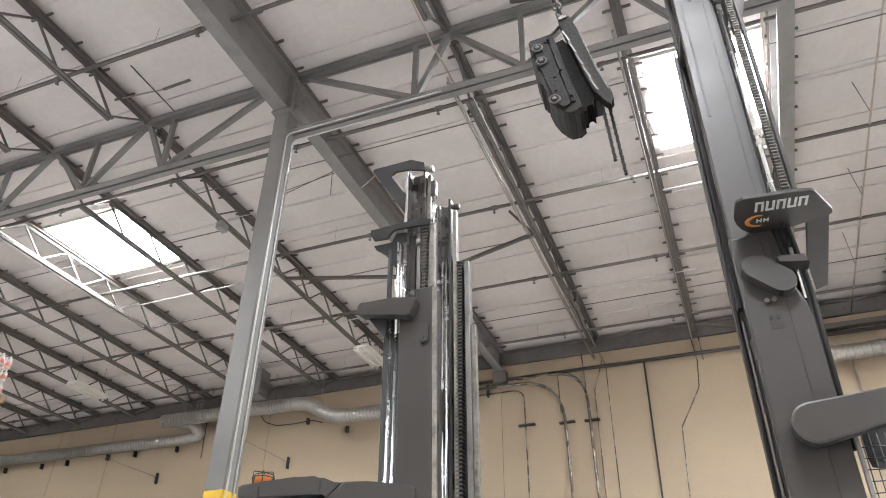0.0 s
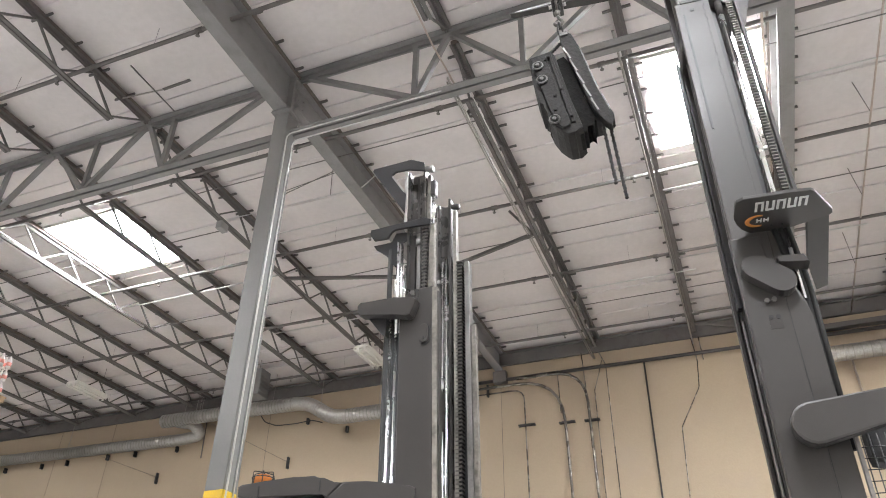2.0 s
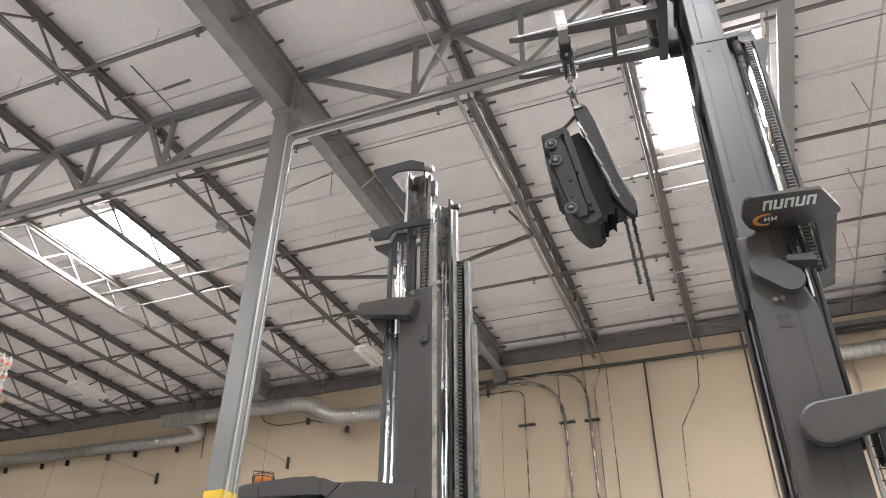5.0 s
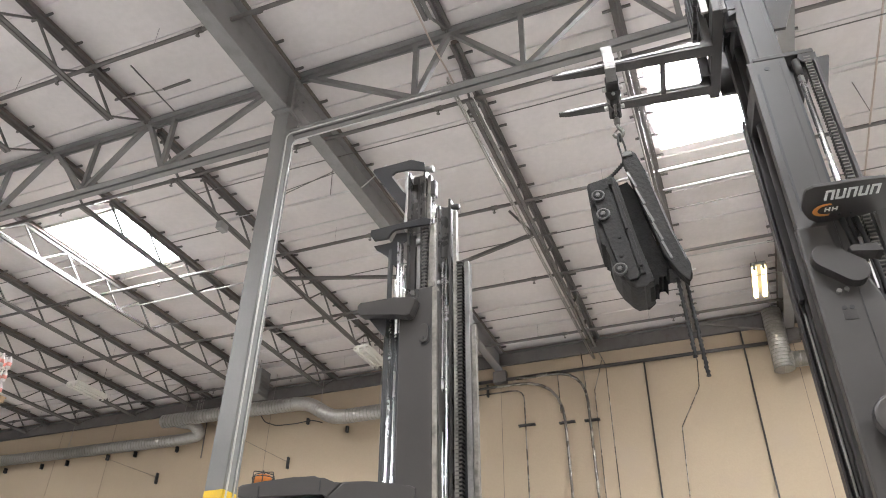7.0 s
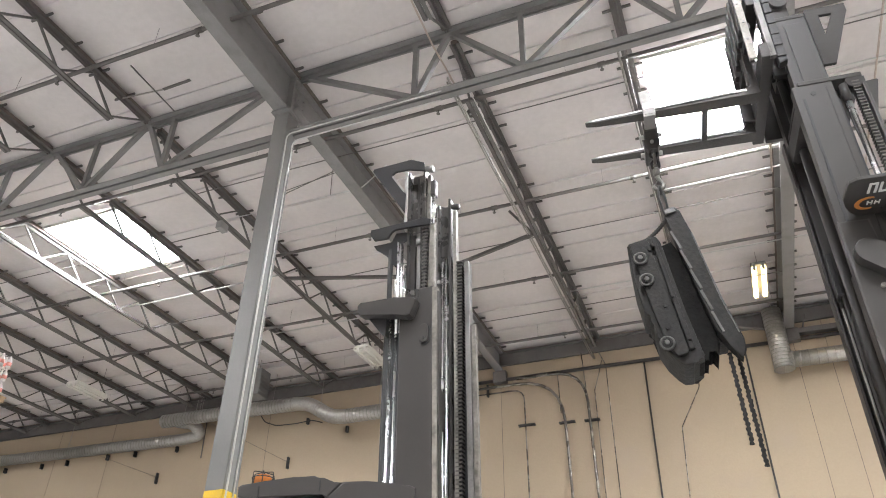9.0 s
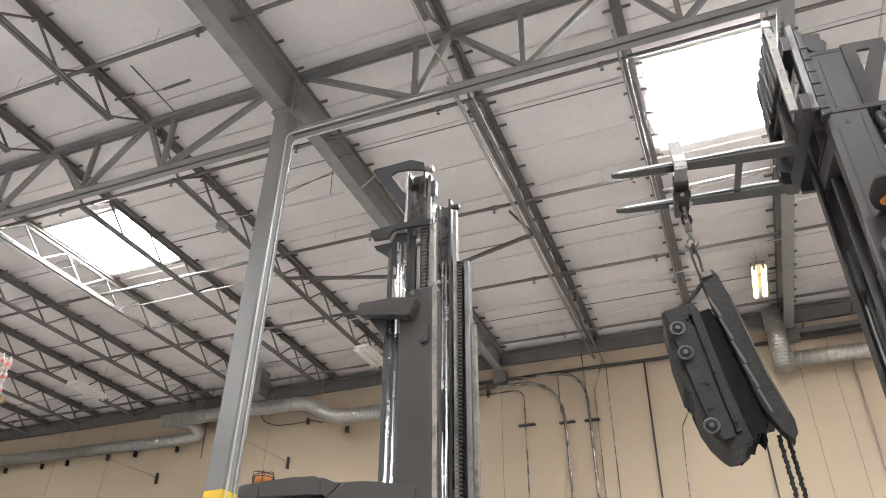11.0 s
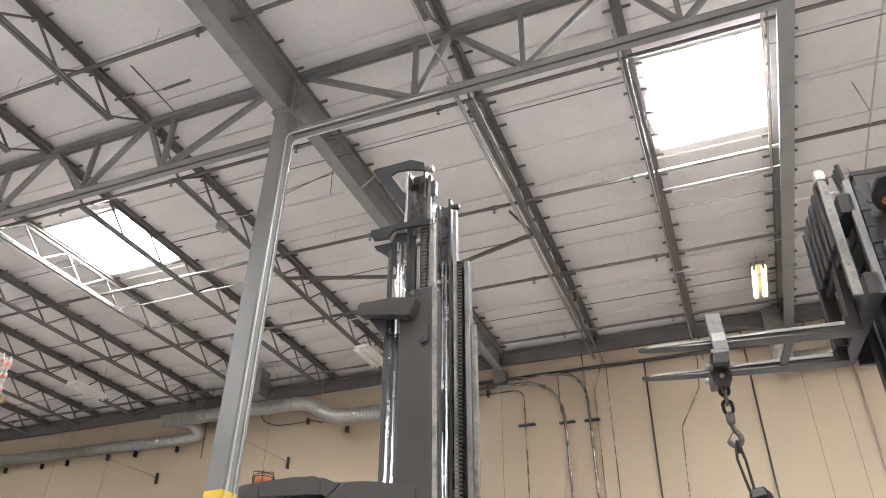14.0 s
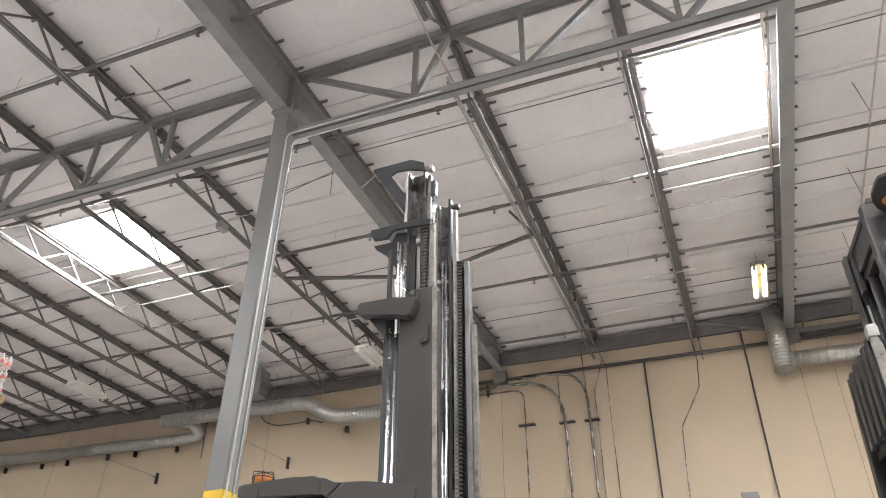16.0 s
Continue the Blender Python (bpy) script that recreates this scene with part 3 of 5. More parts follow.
# ---------------------------------------------------------------- light fittings and boxes
def build_strip(x, y, z, length, lit, label):
    t = thing("strip_light", label, "light fixture", pose(x, y, z), "strip lights")
    half, casing = (0.17, HEATER) if lit else (0.22, WHITE)
    part("housing", box(B(), -half, half, -length / 2, length / 2, 0, 0.07, 0.01), casing, t)
    for s in (-1, 1):
        part("tube", tube(B(), [(s * 0.105, -length / 2 + 0.04, -0.07), (s * 0.105, length / 2 - 0.04, -0.07)], 0.058 if lit else 0.03, 12), TUBE if lit else WHITE, t, "lit warm tube" if lit else "")
        part("reflector", bar(B(), (s * half, -length / 2, -0.03), (s * half, length / 2, -0.03), 0.012, 0.08), casing, t)
        part("hanging_rod", tube(B(), [(0, s * length / 2.5, 0.07), (0, s * length / 2.5, DECK - z + 0.03)], 0.006, 5), PIPE, t)
        for e in (-1, 1):
            part("lamp_holder", box(B(), s * 0.1 - 0.03, s * 0.1 + 0.03, e * (length / 2 - 0.03) - 0.02, e * (length / 2 - 0.03) + 0.02, -0.13, 0.001, 0.004), casing, t)
    if not lit:
        for k in range(9):
            y0 = -length / 2 + length * (k + 0.5) / 9
            part("louvre_blade", box(B(), -half + 0.01, half - 0.01, y0 - 0.004, y0 + 0.004, -0.07, -0.035), WHITE, t)
    return t


build_strip(1.38, 17.03, 10.95, 1.5, True, "lit twin-tube strip light under the roof")
build_strip(-8.92, 16.75, 10.45, 1.25, False, "unlit white strip light with louvre under a joist")
build_strip(-18.35, 15.95, 10.45, 1.25, False, "unlit white strip light with louvre under a joist")
hb = thing("unit_heater", "grey sheet-metal unit heater box under the roof", "heater", pose(-13.22, 17.6, 10.14))
part("casing", box(B(), -0.25, 0.25, -0.25, 0.25, 0, 0.85, 0.02), HEATER, hb)
for i in range(5):
    part("louvre", box(B(), 0.25, 0.28, -0.22, 0.22, 0.1 + 0.13 * i, 0.14 + 0.13 * i), HEATER, hb)
part("hanging_rod", tube(B(), [(0, 0, 0.85), (0, 0, DECK - 10.14 + 0.03)], 0.01, 6), PIPE, hb)
dl = thing("junction_box", "small grey junction box under the joist", "electrical box", pose(-9.15, 10.1, 10.45))
part("casing", box(B(), -0.07, 0.07, -0.12, 0.12, 0, 0.17, 0.01), GREY_BOX, dl)
# loose foil strap and a rod above the joist bay
run("bracing_rod", "thin steel bracing rod between joists", "rod", [(-8.4, 6.22, 11.2), (-8.42, 7.4, 11.2)], 0.013, PIPE)
tagged(part("facing_strap", bar(B(), (-9.1, 6.8, 11.2), (-8.25, 6.89, 11.2), 0.025, 0.012), GALV), "pale strap hanging under the roof facing", "strap", "roof straps")
tagged(part("facing_strap", bar(B(), (-8.25, 6.895, 11.21), (-7.66, 6.885, 11.22), 0.055, 0.012), PIPE), "dark loose strap under the roof facing", "strap", "roof straps")


# ---------------------------------------------------------------- reach trucks
def channel(bm, x0, x1, y, inward, z0, z1, lip=0.012, flange=0.06):
    """An upright C-section from x0 to x1, opening inward along y."""
    f, g = y + inward * flange, y + inward * lip
    c = [(x0, y), (x1, y), (x1, f), (x1 - lip, f), (x1 - lip, g), (x0 + lip, g), (x0 + lip, f), (x0, f)]
    return outline(bm, c, z1 - z0, "z", z0)


def leaf_chain(parent, x, y, z0, z1, name="lift_chain"):
    """A leaf chain as a strip of plates."""
    bm, pins = B(), B()
    z, k = z0, 0
    while z < z1:
        for dy in (-0.014, -0.005, 0.005, 0.014):
            o = 0.006 if k % 2 else 0.0
            box(bm, x - 0.015, x + 0.015, y + dy - 0.002 + o * 0.3, y + dy + 0.002 + o * 0.3, z, z + 0.021)
        box(pins, x - 0.018, x + 0.018, y - 0.021, y + 0.021, z + 0.018, z + 0.026)
        z += 0.0215
        k += 1
    chain_part = part(name, bm, GREASY, parent, "oily steel leaf chain")
    part("chain_edge", pins, CHAIN, chain_part)
    return chain_part


def wheel(parent, x, y, r, w):
    o = part("wheel", tube(B(), [(x, y - w / 2, r), (x, y + w / 2, r)], r, 28), RUBBER, parent)
    part("rim", tube(B(), [(x, y - w / 2 - 0.004, r), (x, y + w / 2 + 0.004, r)], r * 0.6, 20), TRUCK_GREY, o)
    return o


def truck_base(t, s):
    """Chassis, outriggers and wheels; s: the way from the mast to the body."""
    part("chassis", box(B(), min(s * 0.45, s * 1.55), max(s * 0.45, s * 1.55), -0.48, 0.48, 0.12, 1.05, 0.05), TRUCK_GREY, t)
    part("operator_cover", box(B(), min(s * 1.0, s * 1.55), max(s * 1.0, s * 1.55), -0.46, 0.46, 1.05, 1.4, 0.06), BLACK, t)
    for y in (-0.42, 0.42):
        part("outrigger", box(B(), min(-s * 0.75, s * 0.45), max(-s * 0.75, s * 0.45), y - 0.06, y + 0.06, 0.06, 0.26, 0.02), TRUCK_GREY, t)
        wheel(t, -s * 0.65, y, 0.085, 0.1)
        wheel(t, s * 1.35, y * 0.8, 0.17, 0.12)


def obround_plate(x0, z0, x1, z1, r, y, depth, steps=10):
    return outline(B(), capsule(x0, z0, x1, z1, r, r, steps), depth, "y", y, 0.004)


def working_truck():
    """The truck that lowers the load; its origin lies under the front of its mast, forks towards -x."""
    t = thing("reach_truck", "dark grey reach truck with extended mast lowering a load", "reach truck", TRUCK_START)
    truck_base(t, 1)
    n = -0.40
    # fixed side panels with a rounded shoulder
    shoulder = [(-0.035, 0.3), (0.237, 0.3), (0.237, 3.2), (0.23, 3.27), (0.208, 3.34), (0.165, 3.395), (0.118, 3.42), (0.108, 3.44), (0.108, 3.65), (-0.035, 3.65)]
    for y, d, dx in ((n, 0.05, 0.0), (0.1, 0.05, 0.06)):
        part("side_panel", outline(B(), [(x + dx, z) for x, z in shoulder], d, "y", y, 0.012), TRUCK_GREY, t, "smooth dark grey side cover")
    part("panel_seam", box(B(), 0.144, 0.1475, n - 0.002, n + 0.004, 0.4, 3.3), BLACK, t)
    for y, s, dx in ((-0.345, 1, 0.0), (0.095, -1, 0.06)):
        part("outer_rail", channel(B(), dx - 0.02, dx + 0.23, y, s, 0.06, 3.4), TRUCK_DARK, t)
    part("rail_edge", box(B(), 0.012, 0.023, 0.105, 0.15, 0.3, 3.45, 0.003), SILVER, t, "bare rail edge, pale from wear and light")
    part("rail_stop", box(B(), 0.0, 0.025, 0.05, 0.1, 3.5, 3.75, 0.004), BLACK, t)
    # crosshead plate with markings on its underside
    plate = [(-0.005, -0.6), (-0.005, -0.5), (0.011, -0.45), (0.037, -0.399), (0.085, -0.35), (0.138, -0.338), (0.254, -0.358), (0.363, -0.405), (0.43, -0.425), (0.443, -0.445), (0.438, -0.475), (0.34, -0.64), (0.325, -0.652), (0.24, -0.66), (0.03, -0.655), (0.0, -0.635)]
    cover = part("crosshead_plate", outline(B(), [(x, y + 0.012) for x, y in plate], 0.018, "z", 3.70, 0.004), TRUCK_GREY, t, "dark grey plate with white and orange marks")
    # plain marks of the maker's sign
    for i in range(5):
        x = 0.086 + i * 0.048
        m = B()
        box(m, x, x + 0.011, -0.605, -0.53, 3.6965, 3.699)
        box(m, x + 0.028, x + 0.039, -0.605, -0.53, 3.6965, 3.699)
        box(m, x + 0.011, x + 0.028, -0.605 + 0.062 * (i % 2), -0.592 + 0.062 * (i % 2), 3.6965, 3.699)
        part("mark", m, MARK_WHITE, cover, "white painted mark")
    arc = [(0.105 + 0.058 * math.cos(a), -0.45 + 0.05 * math.sin(a)) for a in (math.pi * (0.4 + 1.2 * k / 12) for k in range(13))]
    arc += [(0.114 + 0.046 * math.cos(a), -0.45 + 0.038 * math.sin(a)) for a in (math.pi * (1.6 - 1.2 * k / 12) for k in range(13))]
    part("mark", outline(B(), arc, 0.002, "z", 3.697), MARK_ORANGE, cover, "orange crescent mark")
    for x in (0.1, 0.132):
        m = B()
        box(m, x, x + 0.006, -0.467, -0.437, 3.6965, 3.699)
        box(m, x + 0.018, x + 0.024, -0.467, -0.437, 3.6965, 3.699)
        box(m, x + 0.006, x + 0.018, -0.455, -0.449, 3.6965, 3.699)
        part("mark", m, MARK_WHITE, cover, "white painted mark")
    for x, y in ((0.172, -0.4), (0.222, -0.398)):
        part("screw", tube(B(), [(x, y, 3.694), (x, y, 3.702)], 0.005, 8), BLACK, cover)
    # slanting round-ended cover, bolts, sockets
    part("chain_cover", obround_plate(0.045, 3.447, 0.142, 3.362, 0.062, n - 0.06, 0.06), TRUCK_GREY, t)
    for x, z in ((0.063, 3.287), (0.095, 3.291)):
        part("bolt", tube(B(), [(x, n - 0.014, z), (x, n + 0.01, z)], 0.011, 12), RAIL, t)
    for x in (0.064, 0.095):
        part("socket", tube(B(), [(x, n - 0.003, 3.204), (x, n + 0.002, 3.204)], 0.011, 12), BLACK, t)
    part("notice", box(B(), 0.052, 0.108, n - 0.002, n + 0.001, 3.145, 3.19), TRUCK_DARK, t)
    # bracket behind the crosshead
    part("crosshead_tie", outline(B(), [(0.328, -0.43), (0.43, -0.43), (0.525, 0.29), (0.47, 0.33), (0.39, 0.04)], 0.03, "z", 3.703, 0.005), TRUCK_DARK, t, "dark tie bar across the mast head")
    part("hose_clamp", outline(B(), [(0.142, 3.47), (0.16, 3.482), (0.258, 3.476), (0.275, 3.43), (0.255, 3.44), (0.147, 3.448)], 0.08, "y", -0.47, 0.004), TRUCK_GREY, t)
    for i in range(3):
        part("hose", tube(B(), bend([(0.19 + i * 0.03, -0.35, 3.7), (0.225 + i * 0.025, -0.34, 3.4), (0.22 + i * 0.02, -0.33, 2.6)], 0.1), 0.014, 8), RUBBER, t)
    part("cylinder", tube(B(), [(0.235, -0.36, 3.3), (0.235, -0.36, 3.69)], 0.009, 14), CHROME, t, "polished chrome ram")
    # support arm to the overhead guard
    part("guard_arm", outline(B(), capsule(0.106, 2.669, 0.95, 2.83, 0.09, 0.028), 0.06, "y", n - 0.11, 0.012), TRUCK_GREY, t, "dark grey round-ended arm")
    # overhead guard with wire mesh
    guard = part("overhead_guard", box(B(), 0.5, 1.6, -0.47, 0.47, 2.42, 2.49, 0.02), TRUCK_DARK, t)
    for x, y in ((0.55, -0.44), (0.55, 0.44), (1.5, -0.44), (1.5, 0.44)):
        part("guard_post", box(B(), x - 0.03, x + 0.03, y - 0.03, y + 0.03, 1.0, 2.43, 0.008), TRUCK_DARK, t)
    for i in range(9):
        part("mesh_wire", tube(B(), [(0.275 + i * 0.03, -0.41, 1.5), (0.275 + i * 0.03, -0.41, 2.64)], 0.0025, 4), BLACK, guard)
    for i in range(24):
        part("mesh_wire", tube(B(), [(0.265, -0.413, 1.55 + i * 0.045), (0.535, -0.413, 1.55 + i * 0.045)], 0.0025, 4), BLACK, guard)
    part("mesh_frame", box(B(), 0.248, 0.265, -0.42, -0.40, 1.4, 2.66, 0.003), RAIL, guard)
    part("guard_housing", box(B(), 0.335, 0.5, -0.3, -0.15, 2.56, 2.74, 0.04), RUBBER, guard, "black rubber housing behind the mesh")

    # middle stage
    mid = part("middle_stage", B_stage((0.02, 0.34), 0.27), TRUCK_DARK, t, "sliding middle mast stage")
    stage_rails(mid, -0.012, 0.188, 0.268, 3.3, TRUCK_GREY)
    for k in (-1, 1):
        y = k * 0.2695
        part("rail_slot", box(B(), 0.024, 0.036, y - 0.0015, y + 0.0015, -1.05, -0.1), BLACK, mid)
        part("rail_hole", tube(B(), [(0.082, y - 0.002, -0.067), (0.082, y + 0.002, -0.067)], 0.014, 14), BLACK, mid)
        part("rail_seam", box(B(), 0.152, 0.157, y - 0.0015, y + 0.0015, -3.2, -0.03), TRUCK_DARK, mid)
        y = k * 0.25
        # black plate stands in for the shade inside the recess
        part("recess_plate", box(B(), 0.19, 0.222, k * 0.2 - 0.006, k * 0.2 + 0.006, -3.2, -0.02), BLACK, mid)
        part("back_rail", box(B(), 0.328, 0.348, y - 0.02, y + 0.02, -1.62, 0.0, 0.004), TRUCK_DARK, mid)
        part("cylinder", tube(B(), [(0.24, y, -1.62), (0.24, y, -0.15)], 0.016, 14), CHROME, mid, "polished chrome ram")
        part("cylinder_head", tube(B(), [(0.24, y, -0.15), (0.24, y, -0.03)], 0.022, 14), TRUCK_DARK, mid)
        leaf_chain(mid, 0.298, y, -1.62, -0.04)
        part("chain_wheel", tube(B(), [(0.298, y - 0.02, -0.02), (0.298, y + 0.02, -0.02)], 0.045, 20), TRUCK_DARK, mid)
    part("top_gusset", outline(B(), [(0.25, 0.01), (0.43, 0.025), (0.435, 0.015), (0.372, -0.22), (0.352, -0.22), (0.35, -0.05), (0.25, -0.03)], 0.012, "y", -0.2), TRUCK_DARK, mid)
    for i in range(2):
        part("hose", tube(B(), bend([(0.215, -0.17 + i * 0.03, -1.6), (0.215, -0.17 + i * 0.03, -0.06), (0.27, -0.12, 0.04), (0.3, -0.08, -0.4)], 0.06), 0.009, 8), RUBBER, mid)
    # inner stage
    inner = part("inner_stage", B_stage((0.0, 0.2), 0.25), TRUCK_DARK, t, "sliding inner mast stage")
    stage_rails(inner, 0.01, 0.19, 0.25, 3.4, TRUCK_GREY)
    # made-up grey plate, so the gap between the rails is less dark
    part("hose_tray", box(B(), 0.12, 0.15, -0.19, 0.16, -3.35, -0.2, 0.005), RAIL, inner, "grey plate added to lighten the gap between the rails")
    for i in range(3):
        part("hose", tube(B(), [(0.1, -0.12 + 0.07 * i, -3.3), (0.1, -0.12 + 0.07 * i, -0.15)], 0.013, 8), RUBBER, inner)
    part("cylinder", tube(B(), [(0.06, 0.1, -3.3), (0.06, 0.1, -0.1)], 0.03, 14), TRUCK_GREY, inner)
    for y in (-0.262, 0.249):
        part("rail_face", box(B(), 0.06, 0.16, y, y + 0.013, -3.38, -0.05, 0.003), TRUCK_GREY, inner, "worn grey rail face")
    hole = B()
    for q in ([(0.185, 0.03), (0.40, 0.03), (0.40, -0.03), (0.185, -0.03)], [(0.185, -0.03), (0.25, -0.03), (0.25, -0.42), (0.185, -0.42)], [(0.32, -0.03), (0.40, -0.03), (0.25, -0.42), (0.25, -0.19)]):
        outline(hole, q, 0.02, "y", -0.27)
    part("top_gusset", hole, TRUCK_DARK, inner)

    # carriage with forks and load backrest
    car = part("carriage", B_carriage(), TRUCK_DARK, t, "black fork carriage")
    for y in (-0.16, 0.19):
        fk = B()
        prof = [(-0.13, 0.0), (-0.5, 0.0), (-0.8, 0.0), (-1.07, 0.0), (-1.13, 0.008), (-1.135, 0.014), (-1.07, 0.021), (-0.8, 0.029), (-0.5, 0.037), (-0.2, 0.045), (-0.172, 0.07), (-0.165, 0.62), (-0.13, 0.62)]
        outline(fk, prof, 0.085, "y", y - 0.0425, 0.004)
        fork = part("fork", taper(fk, y), FORK, car, "dark worn steel fork")
        # near-side strip: wear and the light on that face brighten its colour
        worn = outline(B(), [(-0.2, 0.046), (-0.2, 0.028), (-0.5, 0.023), (-0.8, 0.017), (-1.07, 0.011), (-1.1, 0.011), (-1.07, 0.0215), (-0.8, 0.0295), (-0.5, 0.0375)], 0.003, "y", y - 0.0455)
        part("worn_edge", taper(worn, y), SILVER, fork, "bright blade edge, worn and lit from the side")
    part("fork_strap", box(B(), -0.45, -0.415, -0.13, 0.16, 0.006, 0.03, 0.003), TRUCK_DARK, car)
    part("backrest_plate", outline(B(), [(-0.192, 0.06), (-0.15, 0.06), (-0.15, 0.66), (-0.16, 0.7), (-0.192, 0.705)], 0.018, "y", -0.425, 0.004), WORN, car, "worn grey backrest side plate")
    part("plate_cap", outline(B(), [(-0.195, 0.7), (-0.15, 0.7), (-0.15, 0.745), (-0.165, 0.76), (-0.195, 0.755)], 0.05, "y", -0.43, 0.006), SILVER, car, "bare bright end of the side plate")
    part("far_plate", box(B(), -0.19, -0.12, 0.1, 0.118, 0.06, 0.73, 0.004), TRUCK_DARK, car)
    for i in range(5):
        y = -0.34 + 0.095 * i
        part("backrest_bar", box(B(), -0.192, -0.165, y - 0.026, y + 0.026, 0.36, 0.73, 0.006), TRUCK_DARK, car)
    for z, h in ((0.32, 0.05), (0.69, 0.04)):
        part("backrest_rail", box(B(), -0.163, -0.135, -0.405, 0.1, z, z + h, 0.005), TRUCK_DARK, car)
    for y in (-0.3,):
        part("backrest_strut", box(B(), -0.16, -0.132, y - 0.025, y + 0.025, 0.17, 0.32, 0.004), TRUCK_DARK, car)
    for x, z in ((-0.17, 0.22), (-0.168, 0.36), (-0.175, 0.52), (-0.168, 0.62)):
        part("bolt", tube(B(), [(x, -0.43, z), (x, -0.42, z)], 0.009, 6), RAIL, car)
    for i in range(3):
        part("carriage_hose", tube(B(), bend([(-0.03, -0.25 + 0.04 * i, 0.9), (0.0, -0.3 + 0.03 * i, 0.4), (-0.05, -0.2, 0.05), (0.02, 0.0, 0.3)], 0.15), 0.013, 8), RUBBER, car)
    part("hose_guard", outline(B(), [(-0.085, 0.06), (-0.05, 0.06), (-0.05, 0.7), (-0.085, 0.68)], 0.03, "y", -0.42, 0.004), RAIL, car, "worn grey hose guard strip")
    part("hose_cover", outline(B(), [(-0.046, 0.0), (0.0, 0.02), (0.006, 0.3), (-0.01, 0.34), (-0.008, 0.62), (-0.04, 0.66)], 0.05, "y", -0.41, 0.006), BLACK, car, "black ribbed hose cover")
    for i in range(6):
        part("cover_rib", box(B(), -0.045, 0.0, -0.416, -0.409, 0.05 + 0.09 * i, 0.065 + 0.09 * i, 0.002), TRUCK_DARK, car)
    return t, mid, inner, car


def B_stage(top, y):
    """The head bar that ties the two rails of a mast stage."""
    return box(B(), top[0], top[1], -y - 0.003, y + 0.003, 0.0, 0.03, 0.005)


def stage_rails(stage, x0, x1, y, length, mat):
    for s in (-1, 1):
        part("rail", channel(B(), x0, x1, s * y, -s, -length, 0), mat, stage)
    for z in (-0.16, -length + 0.1):
        part("cross_tie", box(B(), x0 + 0.02, x1, -y + 0.06, y - 0.06, z, z + 0.12, 0.004), mat, stage)


def taper(bm, mid):
    """Narrows a fork blade towards its tip."""
    for v in bm.verts:
        k = min(1.0, max(0.0, (-0.45 - v.co.x) / 0.65))
        v.co.y = mid + (v.co.y - mid) * (1 - 0.5 * k)
    return bm


def B_carriage():
    bm = B()
    for z in (0.06, 0.5):
        box(bm, -0.128, -0.06, -0.42, 0.34, z, z + 0.11, 0.006)
    for y in (-0.28, 0.28):
        box(bm, -0.06, 0.12, y - 0.015, y + 0.015, 0.02, 0.72, 0.005)
        for z in (0.12, 0.6):
            tube(bm, [(0.08, y - 0.04, z), (0.08, y + 0.04, z)], 0.05, 16)
    return bm


